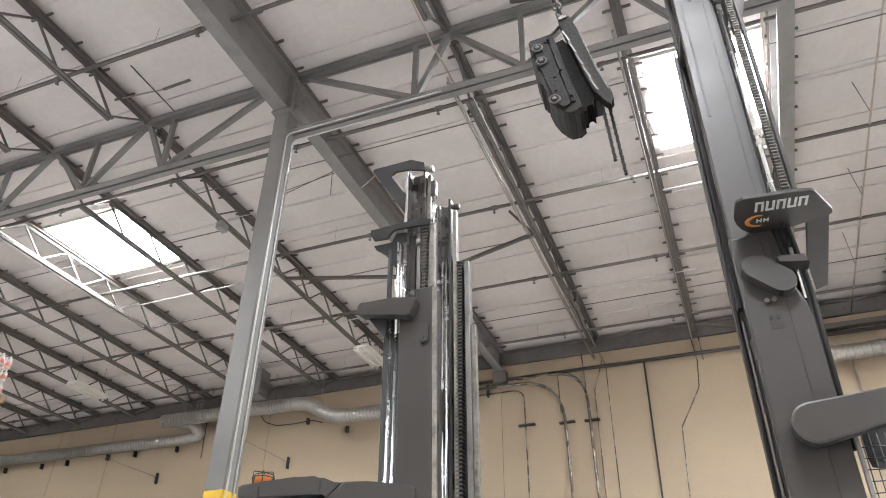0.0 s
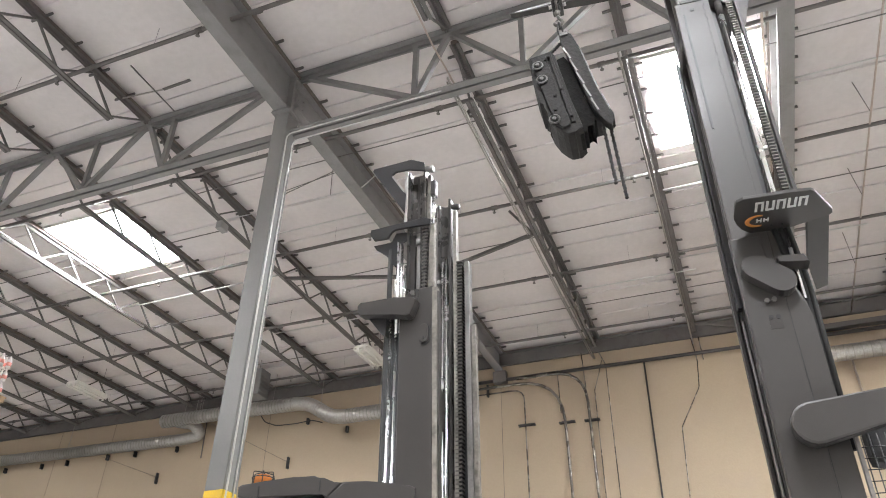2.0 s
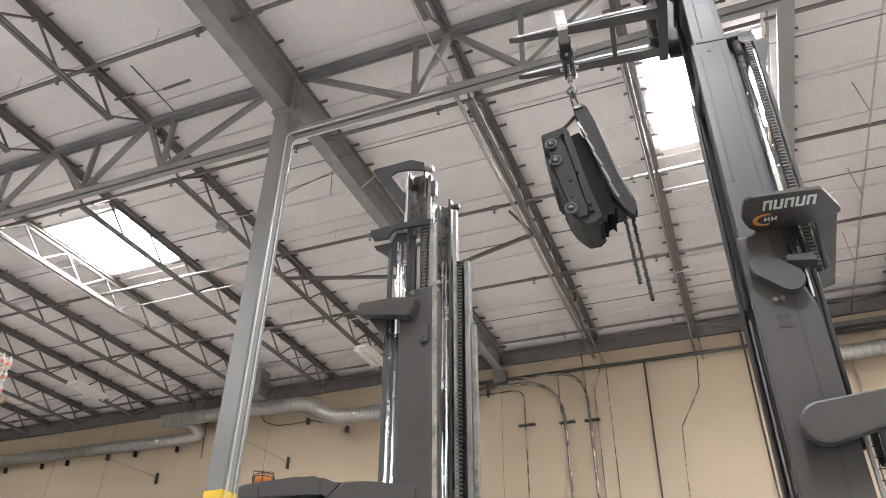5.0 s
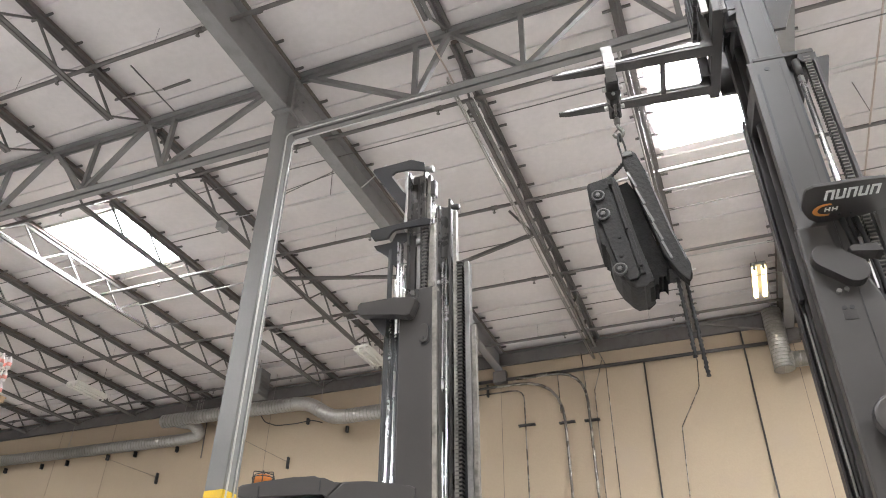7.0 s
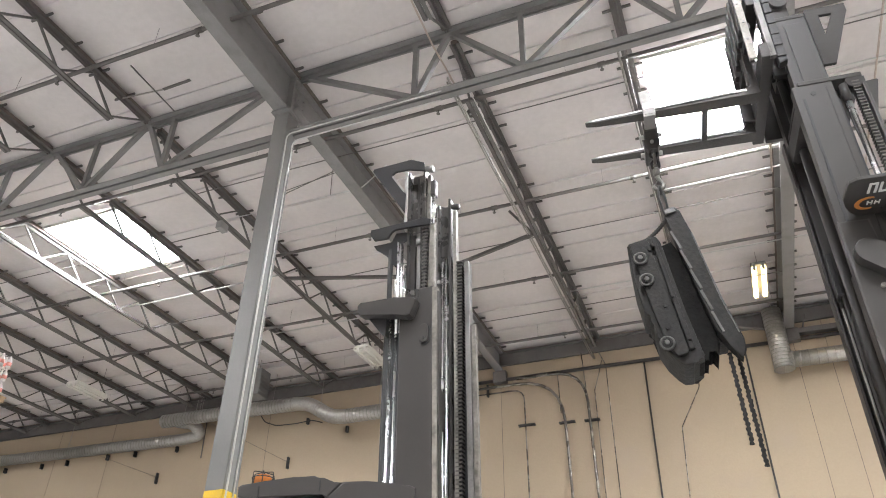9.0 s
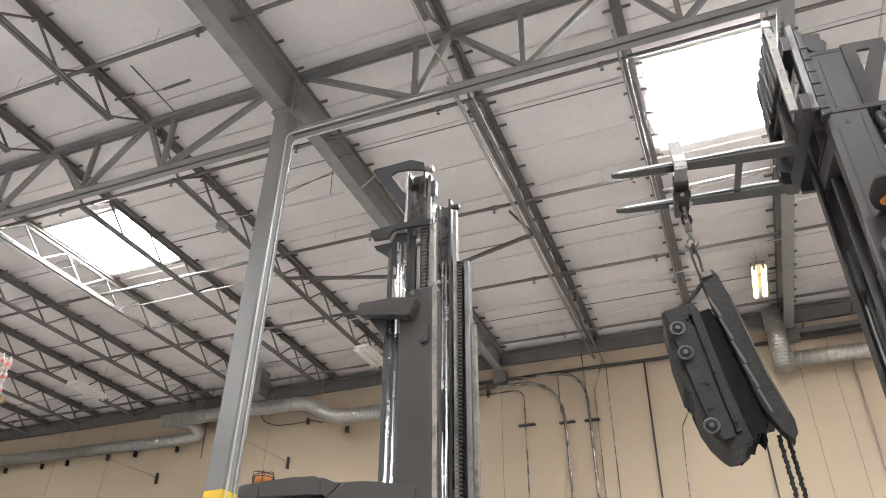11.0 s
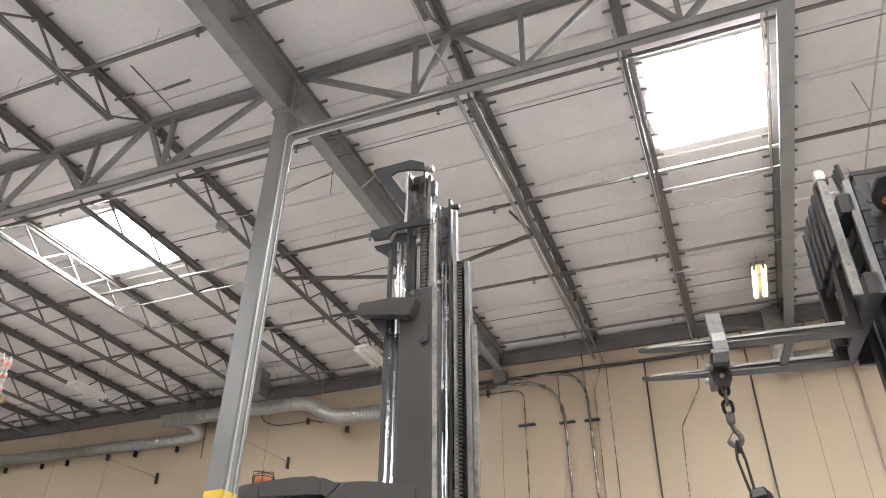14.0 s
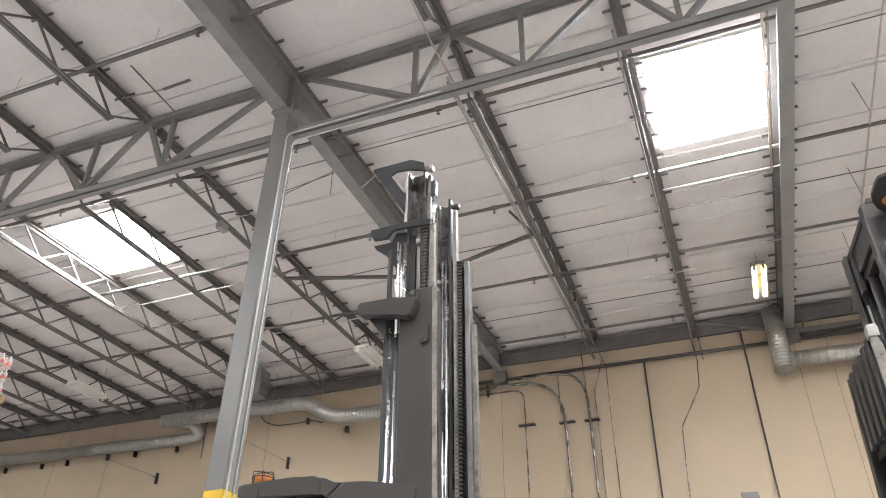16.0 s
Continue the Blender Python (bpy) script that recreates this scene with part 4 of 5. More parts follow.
def parked_truck():
    """A second truck with its mast lowered and tilted a little back; body towards -x."""
    t = thing("reach_truck", "dark grey reach truck parked with lowered mast", "reach truck", pose(-1.25, 3.4, 0))
    truck_base(t, -1)
    n = -0.40
    lean = pose(0, 0, 3.5) @ pose(0, 0, 0, 0, -1.2, 0) @ pose(0, 0, -3.5)
    slight = pose(0, 0, 3.9) @ pose(0, 0, 0, 0, -0.7, 0) @ pose(0, 0, -3.9)
    # near side: cover, outer rail and its bare edge
    shape = [(-0.204, 0.3), (-0.024, 0.3), (-0.024, 3.53), (-0.1, 3.524), (-0.155, 3.505), (-0.19, 3.47), (-0.204, 3.42)]
    side = part("side_panel", outline(B(), shape, 0.03, "y", n, 0.006), TRUCK_GREY, t, "smooth dark grey side cover", lean)
    part("latch_seat", outline(B(), capsule(-0.062, 3.225, -0.062, 3.29, 0.027, 0.027), 0.004, "y", n - 0.004, 0.001), BLACK, side)
    part("latch", outline(B(), capsule(-0.064, 3.232, -0.064, 3.292, 0.022, 0.022), 0.014, "y", n - 0.014, 0.004), TRUCK_GREY, side)
    part("latch_screw", tube(B(), [(-0.062, n - 0.019, 3.234), (-0.062, n - 0.012, 3.234)], 0.006, 8), BLACK, side)
    part("bolt_bracket", outline(B(), [(-0.155, 3.455), (-0.1, 3.455), (-0.095, 3.52), (-0.13, 3.525), (-0.155, 3.5)], 0.012, "y", n - 0.012, 0.003), TRUCK_GREY, side)
    part("bolt", tube(B(), [(-0.122, n - 0.03, 3.495), (-0.122, n + 0.01, 3.495)], 0.013, 6), RAIL, side)
    part("far_panel", outline(B(), [(x + 0.02, z) for x, z in shape], 0.03, "y", 0.1, 0.006), TRUCK_GREY, t, "", lean)
    part("outer_rail", channel(B(), -0.19, -0.024, n + 0.032, 1, 0.06, 3.5, 0.012, 0.05), TRUCK_DARK, t, "", lean)
    part("rail_edge", box(B(), -0.032, 0.0, n + 0.004, n + 0.045, 0.15, 3.525, 0.003), WORN, t, "bare rail edge, pale from wear and light", lean)
    part("rail_lip", box(B(), 0.001, 0.007, n + 0.01, n + 0.045, 0.15, 3.5, 0.001), TRUCK_DARK, t, "", lean)
    part("edge_screw", tube(B(), [(0.0, n + 0.025, 3.56), (0.014, n + 0.025, 3.555)], 0.011, 8), SILVER, t, "", lean)
    # middle stage on the near side, with its chain and bare edge
    part("middle_rail", box(B(), -0.165, -0.135, n + 0.03, n + 0.06, 0.1, 3.9, 0.004), TRUCK_DARK, t, "", lean)
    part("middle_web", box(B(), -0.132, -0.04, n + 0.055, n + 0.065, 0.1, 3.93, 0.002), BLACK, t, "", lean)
    part("tie_rod", box(B(), -0.126, -0.104, n + 0.028, n + 0.05, 3.3, 3.9, 0.005), RAIL, t, "", lean)
    part("tie_nut", tube(B(), [(-0.115, n + 0.03, 3.82), (-0.115, n + 0.03, 3.86)], 0.019, 6), RAIL, t, "", lean)
    leaf_chain(t, -0.079, n + 0.03, 3.4, 3.92)
    part("middle_edge", box(B(), -0.045, -0.02, n + 0.02, n + 0.05, 0.15, 3.945, 0.004), WORN, t, "bare rail edge, pale from wear and light", lean)
    # inner stage on the near side
    part("inner_rail", channel(B(), -0.175, -0.07, n + 0.07, -1, 0.15, 4.33, 0.012, 0.06), MAST_GLOSS, t, "", lean)
    part("inner_groove", box(B(), -0.135, -0.12, n + 0.055, n + 0.066, 0.15, 4.31, 0.002), TRUCK_DARK, t, "", lean)
    part("inner_strip", box(B(), -0.195, -0.178, n + 0.005, n + 0.04, 3.93, 4.34, 0.004), SILVER, t, "bare bright rail edge", lean)
    part("inner_edge", box(B(), -0.068, -0.045, n + 0.033, n + 0.06, 0.15, 4.3, 0.004), WORN, t, "bare rail edge, pale from wear and light", lean)
    part("head_pin", tube(B(), [(-0.075, n - 0.005, 4.31), (-0.035, n - 0.005, 4.3), (-0.03, n - 0.005, 4.3)], [0.018, 0.022, 0.018], 12), RAIL, t, "bare steel head pin")
    part("hose_block", box(B(), -0.053, -0.022, n + 0.005, n + 0.05, 4.125, 4.23, 0.008), TRUCK_DARK, t)
    part("hose_stub", tube(B(), [(-0.034, n + 0.02, 3.93), (-0.034, n + 0.02, 4.13)], 0.011, 12), CHROME, t)
    # head plates: an upper one with an open triangle, two nested ones on the middle stage
    for y in (n - 0.02, 0.07):
        g = B()
        for q in ([(-0.411, 4.376), (-0.408, 4.394), (-0.166, 4.398), (-0.085, 4.352), (-0.075, 4.292), (-0.185, 4.331), (-0.262, 4.335), (-0.285, 4.318)], [(-0.411, 4.376), (-0.285, 4.318), (-0.284, 4.306), (-0.195, 4.162), (-0.198, 4.03), (-0.215, 4.06)]):
            outline(g, q, 0.014, "y", y)
        plate = part("head_gusset", g, BLACK, t, "black head plate with open triangle")
        part("plate_edge", bar(B(), (-0.279, y - 0.002, 4.3), (-0.199, y - 0.002, 4.168), 0.01, 0.01), SILVER, plate, "bright worn inner edge")
        g = B()
        outline(g, [(-0.398, 3.924), (-0.393, 3.952), (-0.075, 3.962), (-0.034, 3.941), (-0.04, 3.908), (-0.242, 3.928), (-0.269, 3.912), (-0.287, 3.873), (-0.37, 3.878)], 0.016, "y", y, 0.003)
        part("stage_gusset", g, BLACK, t, "black stage head plate")
        g = B()
        outline(g, [(-0.386, 3.863), (-0.273, 3.86), (-0.252, 3.916), (-0.187, 3.909), (-0.185, 3.86), (-0.225, 3.847), (-0.232, 3.68), (-0.265, 3.721), (-0.302, 3.784), (-0.367, 3.834)], 0.016, "y", y + 0.03, 0.003)
        part("lower_gusset", g, BLACK, t, "black stage head plate")
    # rams and hoses in front of the cover; black rods paint the shade between
    for x, z0, z1, r, mat in ((-0.228, 3.3, 3.86, 0.0115, CHROME), (-0.207, 3.3, 3.84, 0.0085, CHROME), (-0.185, 3.3, 3.7, 0.007, CHROME), (-0.275, 0.6, 3.82, 0.0135, RUBBER), (-0.286, 0.6, 3.42, 0.009, RUBBER), (-0.26, 0.6, 3.42, 0.011, CHROME), (-0.243, 0.6, 3.42, 0.006, BLACK), (-0.229, 0.6, 3.42, 0.007, CHROME), (-0.214, 0.6, 3.42, 0.008, BLACK)):
        part("hose" if mat is RUBBER else "cylinder", tube(B(), [(x, n + 0.02, z0), (x, n + 0.02, z1)], r, 12), mat, t, "", lean)
    # far mast members, seen past the near ones
    part("far_edge", box(B(), -0.184, -0.168, 0.03, 0.05, 0.15, 4.38, 0.003), RAIL, t, "bare rail edge, pale from wear and light", slight)
    part("far_rail", channel(B(), -0.166, -0.078, 0.06, -1, 0.15, 4.37, 0.012, 0.05), MAST_GLOSS, t, "", slight)
    # chrome rods added to draw the white reflections on the far rail
    for x, r, top in ((-0.142, 0.009, 3.95), (-0.116, 0.011, 3.97)):
        part("far_cylinder", tube(B(), [(x, 0.028, 0.6), (x, 0.028, top)], r, 12), CHROME, t, "chrome rod standing in for a bright reflection", slight)
    part("far_strip", box(B(), -0.068, -0.046, 0.01, 0.05, 0.15, 4.305, 0.003), WORN, t, "bare rail edge, pale from wear and light", slight)
    part("far_post", box(B(), -0.095, -0.08, 0.005, 0.05, 0.15, 4.4, 0.003), TRUCK_DARK, t, "", slight)
    part("far_pin", tube(B(), [(-0.1, 0.02, 4.345), (-0.04, 0.02, 4.33), (-0.03, 0.02, 4.33)], [0.016, 0.02, 0.015], 12), TRUCK_DARK, t)
    leaf_chain(t, -0.03, 0.03, 1.9, 3.9)
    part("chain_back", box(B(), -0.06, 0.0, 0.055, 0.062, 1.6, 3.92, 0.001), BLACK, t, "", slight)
    part("chain_edge", box(B(), 0.0, 0.03, 0.01, 0.06, 0.15, 3.915, 0.005), RAIL, t, "bare rail edge, pale from wear and light", slight)
    # pale strip: the light on the outermost edge is put into its colour
    part("outer_edge", box(B(), 0.032, 0.058, 0.02, 0.05, 0.15, 3.5, 0.003), WORN, t, "bare rail edge, pale from wear and light", slight)
    part("stage_tie", box(B(), -0.19, -0.1, -0.33, 0.0, 2.9, 3.1, 0.004), TRUCK_DARK, t)
    # arm that holds the overhead guard
    arm = [(-0.414, 3.452), (-0.398, 3.467), (-0.208, 3.462), (-0.099, 3.447), (-0.084, 3.429), (-0.115, 3.35), (-0.14, 3.343), (-0.203, 3.364), (-0.39, 3.392), (-0.412, 3.408)]
    part("guard_arm", outline(B(), arm, 0.06, "y", n - 0.065, 0.01), TRUCK_GREY, t, "dark grey sloping support arm")
    part("arm_gusset", outline(B(), [(-0.38, 3.41), (-0.265, 3.41), (-0.265, 3.272), (-0.285, 3.285)], 0.02, "y", n - 0.02), BLACK, t)
    # overhead guard in two sections
    g = B()
    outline(g, [(-1.018, 2.55), (-1.023, 2.6), (-1.0, 2.609), (-0.867, 2.613), (-0.711, 2.617), (-0.604, 2.615), (-0.549, 2.588), (-0.494, 2.575), (-0.45, 2.57), (-0.527, 2.505), (-0.561, 2.534), (-0.623, 2.529), (-0.983, 2.54)], 0.8, "y", -0.4, 0.01)
    guard = part("overhead_guard", g, TRUCK_GREY, t, "dark grey moulded overhead guard")
    g = B()
    outline(g, [(-0.98, 2.538), (-0.63, 2.526), (-0.565, 2.53), (-0.54, 2.5), (-0.56, 2.46), (-0.98, 2.47)], 0.74, "y", -0.37, 0.006)
    part("guard_lining", g, BLACK, guard, "black inner lining")
    for x in (-0.563, -0.9):
        part("guard_seam", box(B(), x - 0.003, x + 0.003, -0.403, 0.403, 2.535, 2.59), BLACK, guard)
    g = B()
    outline(g, [(-0.437, 2.57), (-0.319, 2.559), (-0.177, 2.537), (-0.108, 2.523), (-0.075, 2.508), (-0.081, 2.42), (-0.6, 2.42), (-0.512, 2.503)], 0.78, "y", -0.41, 0.012)
    part("guard_nose", g, TRUCK_GREY, guard)
    for x, y in ((-0.93, -0.34), (-0.93, 0.34), (-0.35, -0.37), (-0.35, 0.34)):
        part("guard_post", box(B(), x - 0.04, x + 0.04, y - 0.03, y + 0.03, 1.0, 2.5, 0.008), BLACK, t)
    # beacon in its wire cage
    bx, by, bz = -0.917, -0.35, 2.612
    beacon = part("beacon", tube(B(), [(bx, by, bz), (bx, by, bz + 0.03), (bx, by, bz + 0.044), (bx, by, bz + 0.05)], [0.044, 0.042, 0.034, 0.014], 20), AMBER, t, "amber warning beacon")
    for k in range(6):
        a = 2 * math.pi * k / 6
        part("cage_wire", tube(B(), bend([(bx + 0.055 * math.cos(a), by + 0.055 * math.sin(a), bz - 0.01), (bx + 0.055 * math.cos(a), by + 0.055 * math.sin(a), bz + 0.058), (bx, by, bz + 0.062)], 0.01, 3), 0.0026, 5), BLACK, beacon)
    part("cage_wire", tube(B(), [(bx + 0.055 * math.cos(2 * math.pi * k / 24), by + 0.055 * math.sin(2 * math.pi * k / 24), bz + 0.03) for k in range(25)], 0.0026, 5, False), BLACK, beacon)
    return t


# ---------------------------------------------------------------- the hoisted load
def ring(bm, c, r, tube_r, axis="y", seg=20):
    pts = []
    for k in range(seg + 1):
        a = 2 * math.pi * k / seg
        pts.append((c[0] + r * math.cos(a), c[1], c[2] + r * math.sin(a)) if axis == "y" else (c[0], c[1] + r * math.cos(a), c[2] + r * math.sin(a)))
    return tube(bm, pts, tube_r, 8, False)


def link(bm, z, turned, r=0.006, h=0.05, w=0.017):
    pts = []
    for k in range(17):
        a = 2 * math.pi * k / 16
        u, v = w * math.cos(a), (h / 2 - w) * (1 if math.sin(a) > 0 else -1) + w * math.sin(a)
        pts.append((0, u, z + v) if turned else (u, 0, z + v))
    return tube(bm, pts, r, 6, False)


def lifting_hook():
    """Clamp that sits on the forks; the origin lies between them at fork height."""
    t = thing("fork_hook", "bare steel hook clamp fixed across the forks", "lifting hook")
    part("upright_plate", outline(B(), [(-0.031, -0.045), (0.037, -0.045), (0.026, 0.142), (-0.042, 0.142)], 0.03, "y", -0.238, 0.003), RAIL, t, "worn grey steel upright plate")
    part("crossbar", box(B(), -0.034, 0.034, -0.238, -0.115, -0.062, -0.046, 0.003), RAIL, t)
    part("clevis", outline(B(), [(-0.05, -0.07), (0.05, -0.07), (0.046, -0.115), (0.028, -0.15), (-0.028, -0.15), (-0.046, -0.115)], 0.05, "y", -0.045, 0.006), TRUCK_DARK, t)
    part("clevis_pin", tube(B(), [(0, -0.056, -0.1), (0, -0.03, -0.1)], 0.011, 10), SILVER, t)
    part("head", box(B(), -0.042, 0.042, -0.12, 0.22, -0.075, -0.004, 0.012), TRUCK_DARK, t)
    for y in (-0.235, -0.085):
        part("clamp_side", box(B(), -0.03, 0.03, y - 0.005, y + 0.005, -0.004, 0.04, 0.002), SILVER, t)
    for x in (-0.066, 0.066):
        part("clamp_screw", tube(B(), [(x, -0.03, -0.04), (x * 0.6, -0.03, -0.04)], 0.014, 10), SILVER, t)
        part("clamp_screw", tube(B(), [(x, 0.14, -0.04), (x * 0.6, 0.14, -0.04)], 0.014, 10), SILVER, t)
    part("hook_eye", ring(B(), (0, 0, -0.125), 0.03, 0.011, "x"), TRUCK_DARK, t)
    return t


def load_chain():
    """Short chain, swivel hook and two black slings; the origin is the hook eye."""
    t = thing("lifting_chain", "short steel chain with a swivel hook and black slings", "chain")
    me = [None, None]
    for k in (0, 1):
        me[k] = mesh_of(link(B(), 0, k, 0.009, 0.066, 0.021), "chain_link", CHAIN if k else GREASY)
    z = -0.02
    for i in range(3):
        piece("chain_link", me[i % 2], t, pose(0, 0, z))
        z -= 0.046
    part("swivel", tube(B(), [(0, 0, z + 0.02), (0, 0, z + 0.005), (0, 0, z - 0.03), (0, 0, z - 0.045)], [0.012, 0.022, 0.02, 0.012], 12), CHAIN, t, "dull steel swivel")
    z -= 0.04
    path = [(0, 0, z), (0.006, 0, z - 0.03), (0.026, 0, z - 0.055), (0.028, 0, z - 0.085), (0.006, 0, z - 0.108), (-0.02, 0, z - 0.098), (-0.03, 0, z - 0.075)]
    part("hook", tube(B(), bend(path, 0.03, 4), 0.0125, 10), CHAIN, t, "worn steel hook")
    part("hook_latch", bar(B(), (-0.03, 0, z - 0.072), (0.004, 0, z - 0.03), 0.014, 0.004), TRUCK_DARK, t)
    for k in (-1, 1):
        part("sling", tube(B(), [(0.004 + k * 0.008, k * 0.01, z - 0.1), (0.006 + k * 0.02, k * 0.02, z - 0.17), (0.016 + k * 0.017, k * 0.03, z - 0.27), (0.028 + k * 0.012, k * 0.04, LOAD_TOP)], [0.008, 0.0065, 0.0065, 0.0065], 8), RUBBER, t, "thin black sling")
    part("sling_eye", ring(B(), (0.004, 0, z - 0.108), 0.022, 0.009, "x"), RUBBER, t)
    return t


LOAD_TOP = -0.585


def hoisted_block():
    """Greasy iron part with rollers; the origin is the hook eye, its pieces lean a little."""
    t = thing("mast_carriage_part", "greasy black iron truck part with rollers hanging on a chain", "machine part")
    lean = pose(-0.165, 0, -0.87, 0, -7.5, 0)
    body = [(-0.045, 0.115), (-0.035, 0.13), (0.1, 0.145), (0.118, 0.135), (0.13, 0.1), (0.14, -0.3), (0.16, -0.575), (0.15, -0.585), (0.158, -0.6), (0.11, -0.61), (0.1, -0.622), (0.06, -0.618), (0.035, -0.59), (0.0, -0.53), (-0.025, -0.45), (-0.022, -0.34), (-0.035, -0.325), (-0.032, -0.3), (-0.055, -0.29), (-0.06, -0.1)]
    part("block", outline(B(), body, 0.27, "y", -0.15, 0.012), GREASY, t, m=lean)
    core = [(0.1, 0.1), (0.19, 0.12), (0.215, 0.04), (0.235, -0.3), (0.262, -0.46), (0.25, -0.475), (0.257, -0.52), (0.24, -0.515), (0.232, -0.59), (0.222, -0.54), (0.205, -0.56), (0.195, -0.53), (0.18, -0.6), (0.165, -0.58), (0.155, -0.605), (0.1, -0.605)]
    part("core", outline(B(), core, 0.16, "y", -0.09, 0.006), SHADED_IRON, t, "black recessed body, darkened as in shade, with torn edge", m=lean)
    part("face_plate", outline(B(), [(-0.035, 0.105), (0.06, 0.112), (0.068, 0.1), (0.08, -0.3), (0.095, -0.55), (0.085, -0.572), (0.04, -0.575), (0.01, -0.53), (-0.012, -0.3)], 0.02, "y", -0.172, 0.004), GREASY, t, m=lean)
    bar_shape = [(0.2, 0.265), (0.2, 0.3), (0.21, 0.312), (0.262, 0.315), (0.285, 0.28), (0.292, 0.2), (0.305, 0.12), (0.32, -0.1), (0.336, -0.3), (0.368, -0.53), (0.36, -0.59), (0.345, -0.585), (0.335, -0.63), (0.32, -0.61), (0.3, -0.57), (0.255, -0.45), (0.225, -0.1)]
    part("side_bar", outline(B(), bar_shape, 0.07, "y", -0.125, 0.008), GREASY, t, "thick black side bar", m=lean)
    part("bar_cap", outline(B(), [(0.202, 0.27), (0.205, 0.303), (0.255, 0.308), (0.262, 0.275)], 0.012, "y", -0.138, 0.003), ROLLER, t, "bare grey bar end", m=lean)
    part("bar_edge", outline(B(), [(0.3, 0.12), (0.306, 0.1), (0.332, -0.3), (0.357, -0.5), (0.352, -0.5), (0.325, -0.3)], 0.006, "y", -0.132), ROLLER, t, "worn bright edge", m=lean)
    part("rib", outline(B(), [(0.085, 0.12), (0.108, 0.12), (0.128, -0.55), (0.1, -0.55)], 0.026, "y", -0.165, 0.004), GREASY, t, m=lean)
    part("rib", box(B(), 0.2, 0.31, -0.06, 0.1, -0.5, -0.42, 0.006), GREASY, t, m=lean)
    part("spacer", box(B(), 0.17, 0.24, -0.08, 0.06, -0.14, -0.04, 0.006), GREASY, t, m=lean)
    for z in (0.002, -0.132, -0.505):
        x = 0.0 if z > -0.2 else 0.005
        r = part("roller", ring(B(), (x, -0.184, z), 0.032, 0.007), ROLLER, t, "worn steel roller", m=lean)
        part("roller_hub", tube(B(), [(x, -0.192, z), (x, -0.15, z)], 0.028, 16), GREASY, r)
        part("roller_pin", tube(B(), [(x, -0.2, z), (x, -0.19, z)], 0.013, 6), ROLLER, r)
        part("hub_ring", ring(B(), (x, -0.193, z), 0.019, 0.004), GREASY, r)
    for x, z in ((0.085, 0.07), (0.1, -0.25), (0.115, -0.5), (0.05, -0.3), (0.03, -0.42), (0.06, 0.05)):
        part("bolt", tube(B(), [(x, -0.182, z), (x, -0.14, z)], 0.011, 6), GREASY, t, m=lean)
    # bridle chain from the block to the bar head
    part("bridle_chain", tube(B(), [Vector((-0.04, -0.1, 0.13)).lerp(Vector((0.205, -0.08, 0.27)), k / 34) - Vector((0, 0, 0.03 * math.sin(math.pi * k / 34))) for k in range(35)], [0.008 if k % 2 else 0.014 for k in range(35)], 8), GREASY, t, m=lean)
    # two chain ends dangling
    for dx, dy, low in ((0.288, -0.06, -0.47), (0.332, -0.02, -0.57)):
        n = int(-low / 0.012)
        m = tube(B(), [(0.002 * math.sin(k * 1.3), 0.001 * math.cos(k * 1.7), -0.012 * k) for k in range(n)], [0.0075 if k % 2 else 0.0125 for k in range(n)], 8)
        part("loose_chain", m, GREASY, t, "dangling leaf chain end", m=lean @ pose(dx, dy, -0.57, 0, 5, 0))
    # bright strips that draw the glints on folded cover edges beside the bar
    for i in range(5):
        part("wear_strip", bar(B(), (0.2 + i * 0.016, -0.128, 0.16 - 0.13 * i), (0.225 + i * 0.015, -0.128, 0.04 - 0.13 * i), 0.007, 0.012), ROLLER, t, m=lean)
    return t


# ---------------------------------------------------------------- wrapped bottles on a rack
def bottle_rack():
    t = thing("pallet_rack", "tall dark pallet rack beside the aisle", "pallet rack", pose(-12.4, 8.0, 0))
    for x in (-1.2, 0.6):
        for y in (-0.45, 0.45):
            part("upright", box(B(), x - 0.05, x + 0.05, y - 0.04, y + 0.04, 0, 6.42, 0.006), RACK_BLUE, t)
    for z in (2.2, 4.2, 6.32):
        for y in (-0.45, 0.45):
            part("beam", box(B(), -1.15, 0.55, y - 0.03, y + 0.03, z - 0.12, z, 0.006), RACK_BLUE, t)
    p = thing("pallet", "wooden pallet on the rack", "pallet", pose(-12.5, 8.0, 6.32))
    for y in (-0.4, 0.0, 0.4):
        part("bearer", box(B(), -0.6, 0.9, y - 0.05, y + 0.05, 0, 0.1), PALLET, p)
    for i in range(7):
        part("board", box(B(), -0.6 + i * 0.22, -0.45 + i * 0.22, -0.5, 0.5, 0.1, 0.122), PALLET, p)
    s = thing("bottle_stack", "shrink-wrapped stack of clear bottles with pink labels", "bottle stack", pose(-12.5, 8.0, 6.442))
    bottle = tube(B(), [(0, 0, 0), (0, 0, 0.02), (0, 0, 0.15), (0, 0, 0.2), (0, 0, 0.235), (0, 0, 0.24)], [0.034, 0.044, 0.044, 0.018, 0.016, 0.015], 10)
    label = tube(B(), [(0, 0, 0.05), (0, 0, 0.12)], 0.0455, 10)
    me, le = mesh_of(bottle, "bottle", BOTTLE), mesh_of(label, "label_band", PINK)
    for k in range(3):
        for i in range(3):
            for j in range(6):
                o = piece("bottle", me, s, pose(0.62 + i * 0.1, -0.4 + j * 0.15, k * 0.242))
                piece("label_band", le, o, Matrix())


# ---------------------------------------------------------------- placing what moves
YAW = 6.0
START_X, TRUCK_Y = 0.17, 3.68
TRUCK_START = pose(START_X, TRUCK_Y, 0, 0, 0, YAW)
truck, middle, inner_stage, carriage = working_truck()
parked_truck()
hook = lifting_hook()
chain = load_chain()
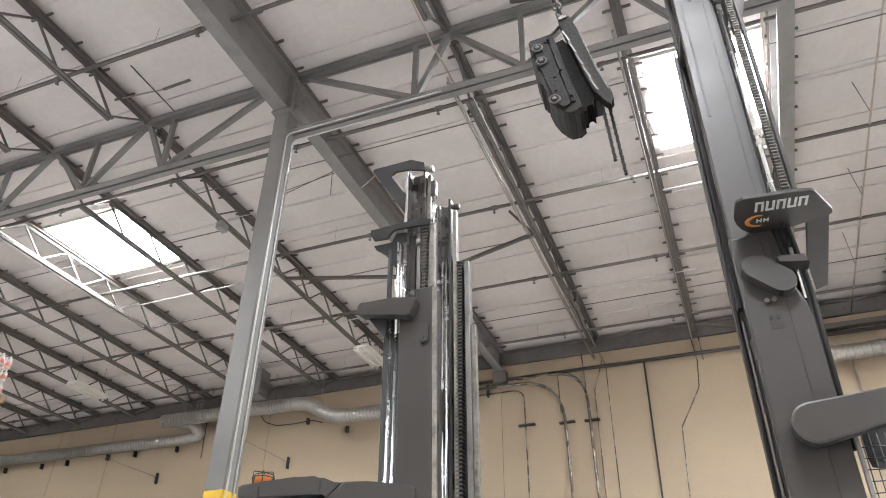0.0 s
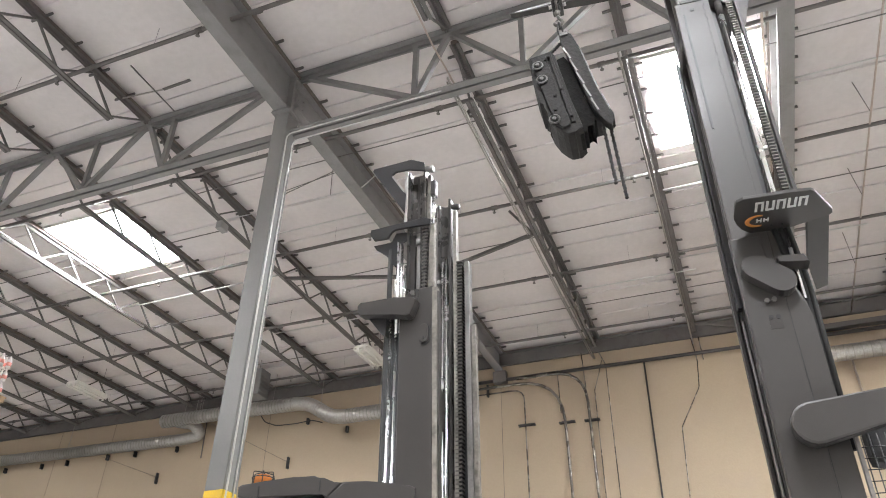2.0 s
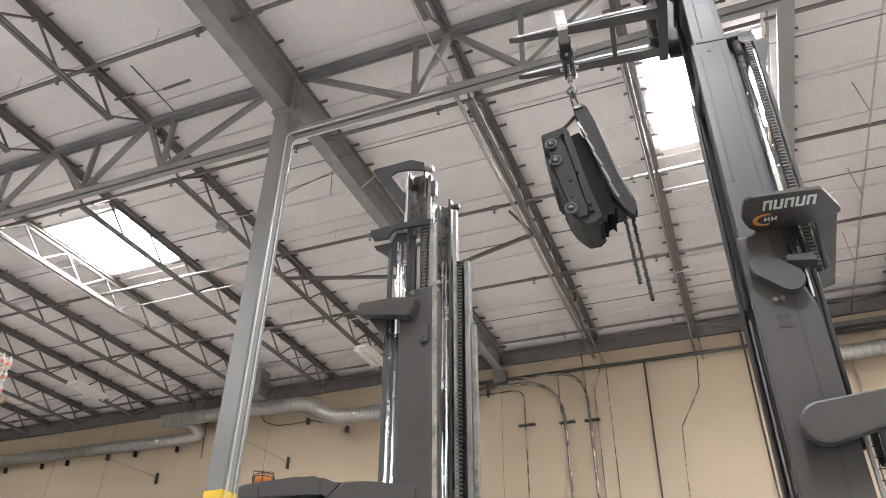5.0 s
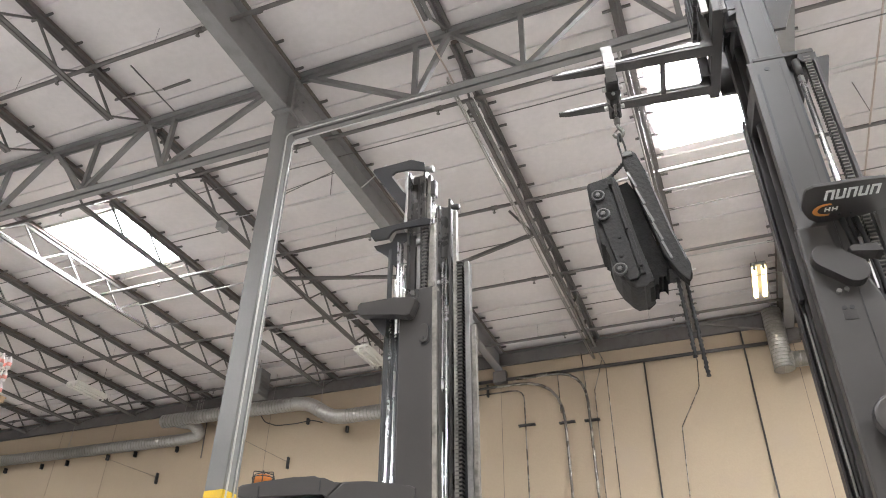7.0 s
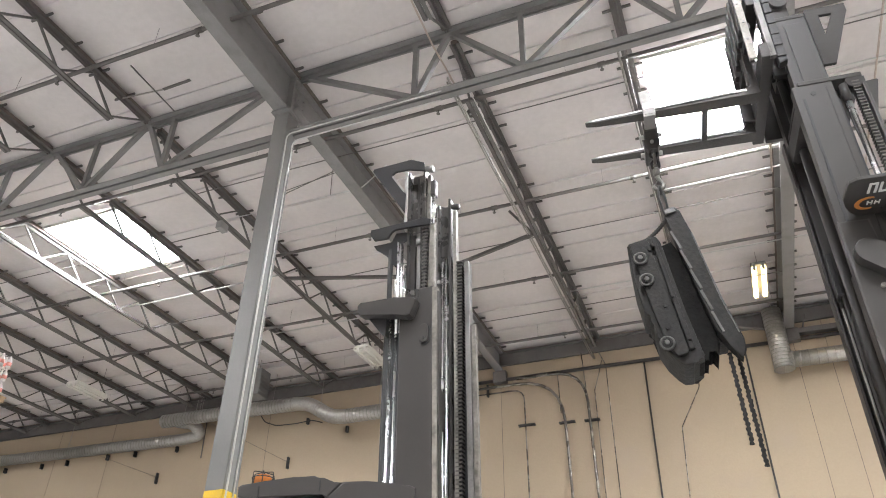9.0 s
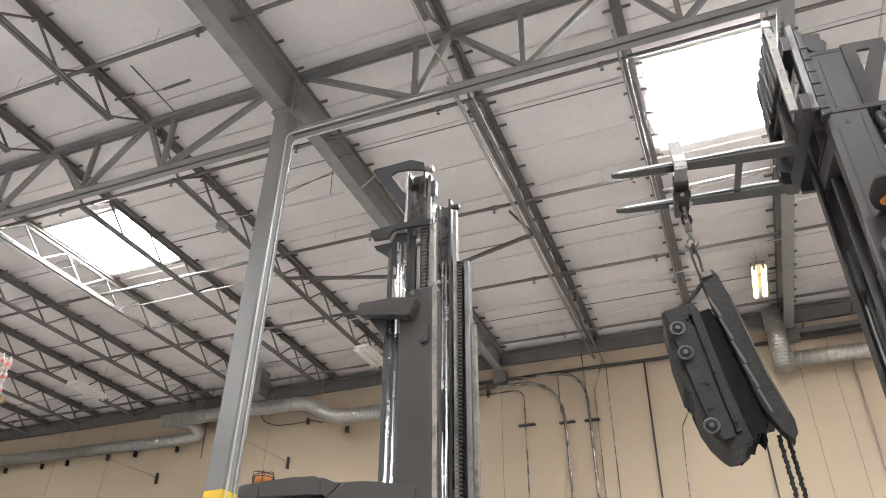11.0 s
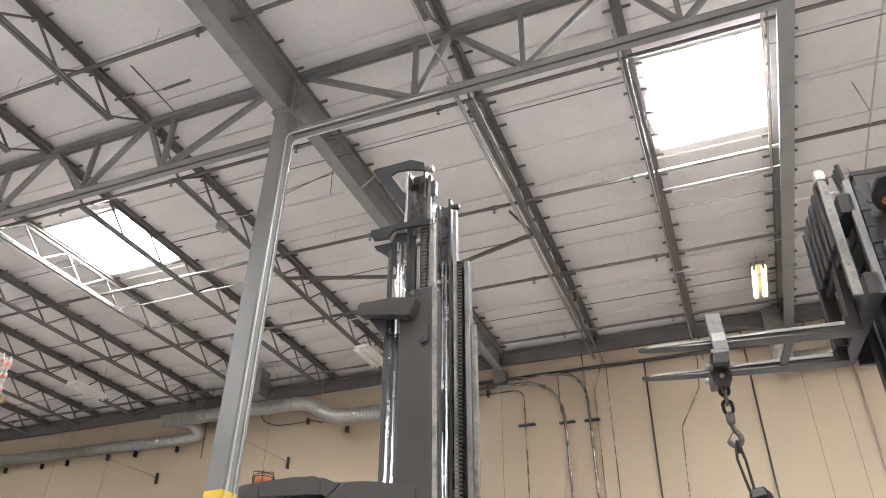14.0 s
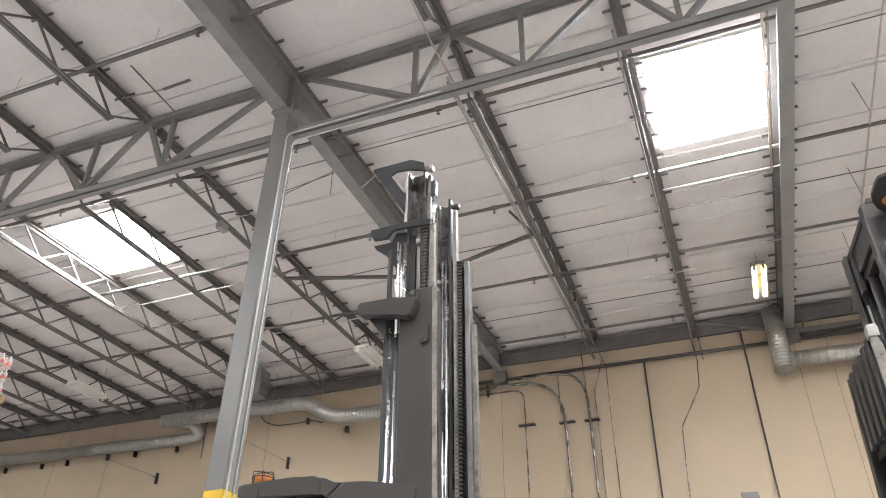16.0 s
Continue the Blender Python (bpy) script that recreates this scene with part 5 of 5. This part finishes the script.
load = hoisted_block()
bottle_rack()


def motions():
    # seconds, how far the truck has backed away, fork height
    track = ((0.0, 0.0, 6.581), (0.5, 0.0, 6.571), (1.0, 0.0, 6.548), (1.5, 0.0, 6.49), (2.0, 0.0, 6.409), (2.5, 0.0, 6.3), (3.0, 0.0, 6.17),
             (3.5, 0.0, 6.055), (4.0, 0.002, 5.942), (5.2, 0.05, 5.66), (6.5, 0.217, 5.361), (7.0, 0.303, 5.25), (7.5, 0.359, 5.137), (8.0, 0.399, 5.025),
             (8.5, 0.442, 4.91), (9.0, 0.483, 4.79), (10.0, 0.548, 4.565), (11.0, 0.592, 4.36), (11.5, 0.6, 4.25), (12.0, 0.6, 4.03), (12.5, 0.6, 3.794),
             (13.0, 0.6, 3.565), (13.5, 0.6, 3.375), (14.0, 0.6, 3.25), (14.5, 0.6, 3.115), (15.0, 0.6, 2.895), (15.5, 0.6, 2.64), (16.0, 0.6, 2.405))
    # seconds, sideways swing of the load a metre under the hook
    swings = {0.0: 0.02, 0.5: 0.01, 1.0: -0.035, 1.5: -0.034, 2.0: 0.012, 2.5: 0.027, 3.0: -0.008, 3.5: -0.037, 4.0: -0.02, 5.2: 0.02, 6.5: 0.015, 7.0: -0.01, 7.5: -0.012, 8.0: 0.002,
              8.5: -0.004, 9.0: -0.014, 10.0: 0.01, 11.0: 0.0, 11.5: 0.0, 12.0: 0.008, 12.5: -0.02, 13.0: -0.04, 13.5: 0.0, 14.0: 0.02, 14.5: 0.015, 15.0: -0.01, 15.5: 0.0, 16.0: 0.0}
    rows, mids, inners, cars, hooks, chains = [], [], [], [], [], []
    a = radians(3.2)
    for t, back, z in track:
        z -= 0.07
        at = Vector((START_X + back * math.cos(a), TRUCK_Y + back * math.sin(a), 0))
        m = pose(at.x, at.y, 0, 0, 0, YAW)
        rows.append((t, m))
        za = max(3.76, 4.952 + 0.54 * (z - 5.406))
        zb = max(3.72, 5.13 + 0.77 * (z - 4.72))
        mids.append((t, pose(0, -0.08, za)))
        inners.append((t, pose(0, -0.08, zb)))
        cars.append((t, pose(0, 0, z, 0, 0.6, 0)))
        h = m @ pose(HOOK_X, 0, z)
        hooks.append((t, h))
        chains.append((t, h @ pose(0, 0, -0.13, 0, -math.degrees(math.asin(swings[t] / 0.9)), 0)))
    walk(truck, rows)
    walk(middle, mids)
    walk(inner_stage, inners)
    walk(carriage, cars)
    walk(hook, hooks)
    walk(chain, chains)
    walk(load, chains)


HOOK_X = -0.76
motions()
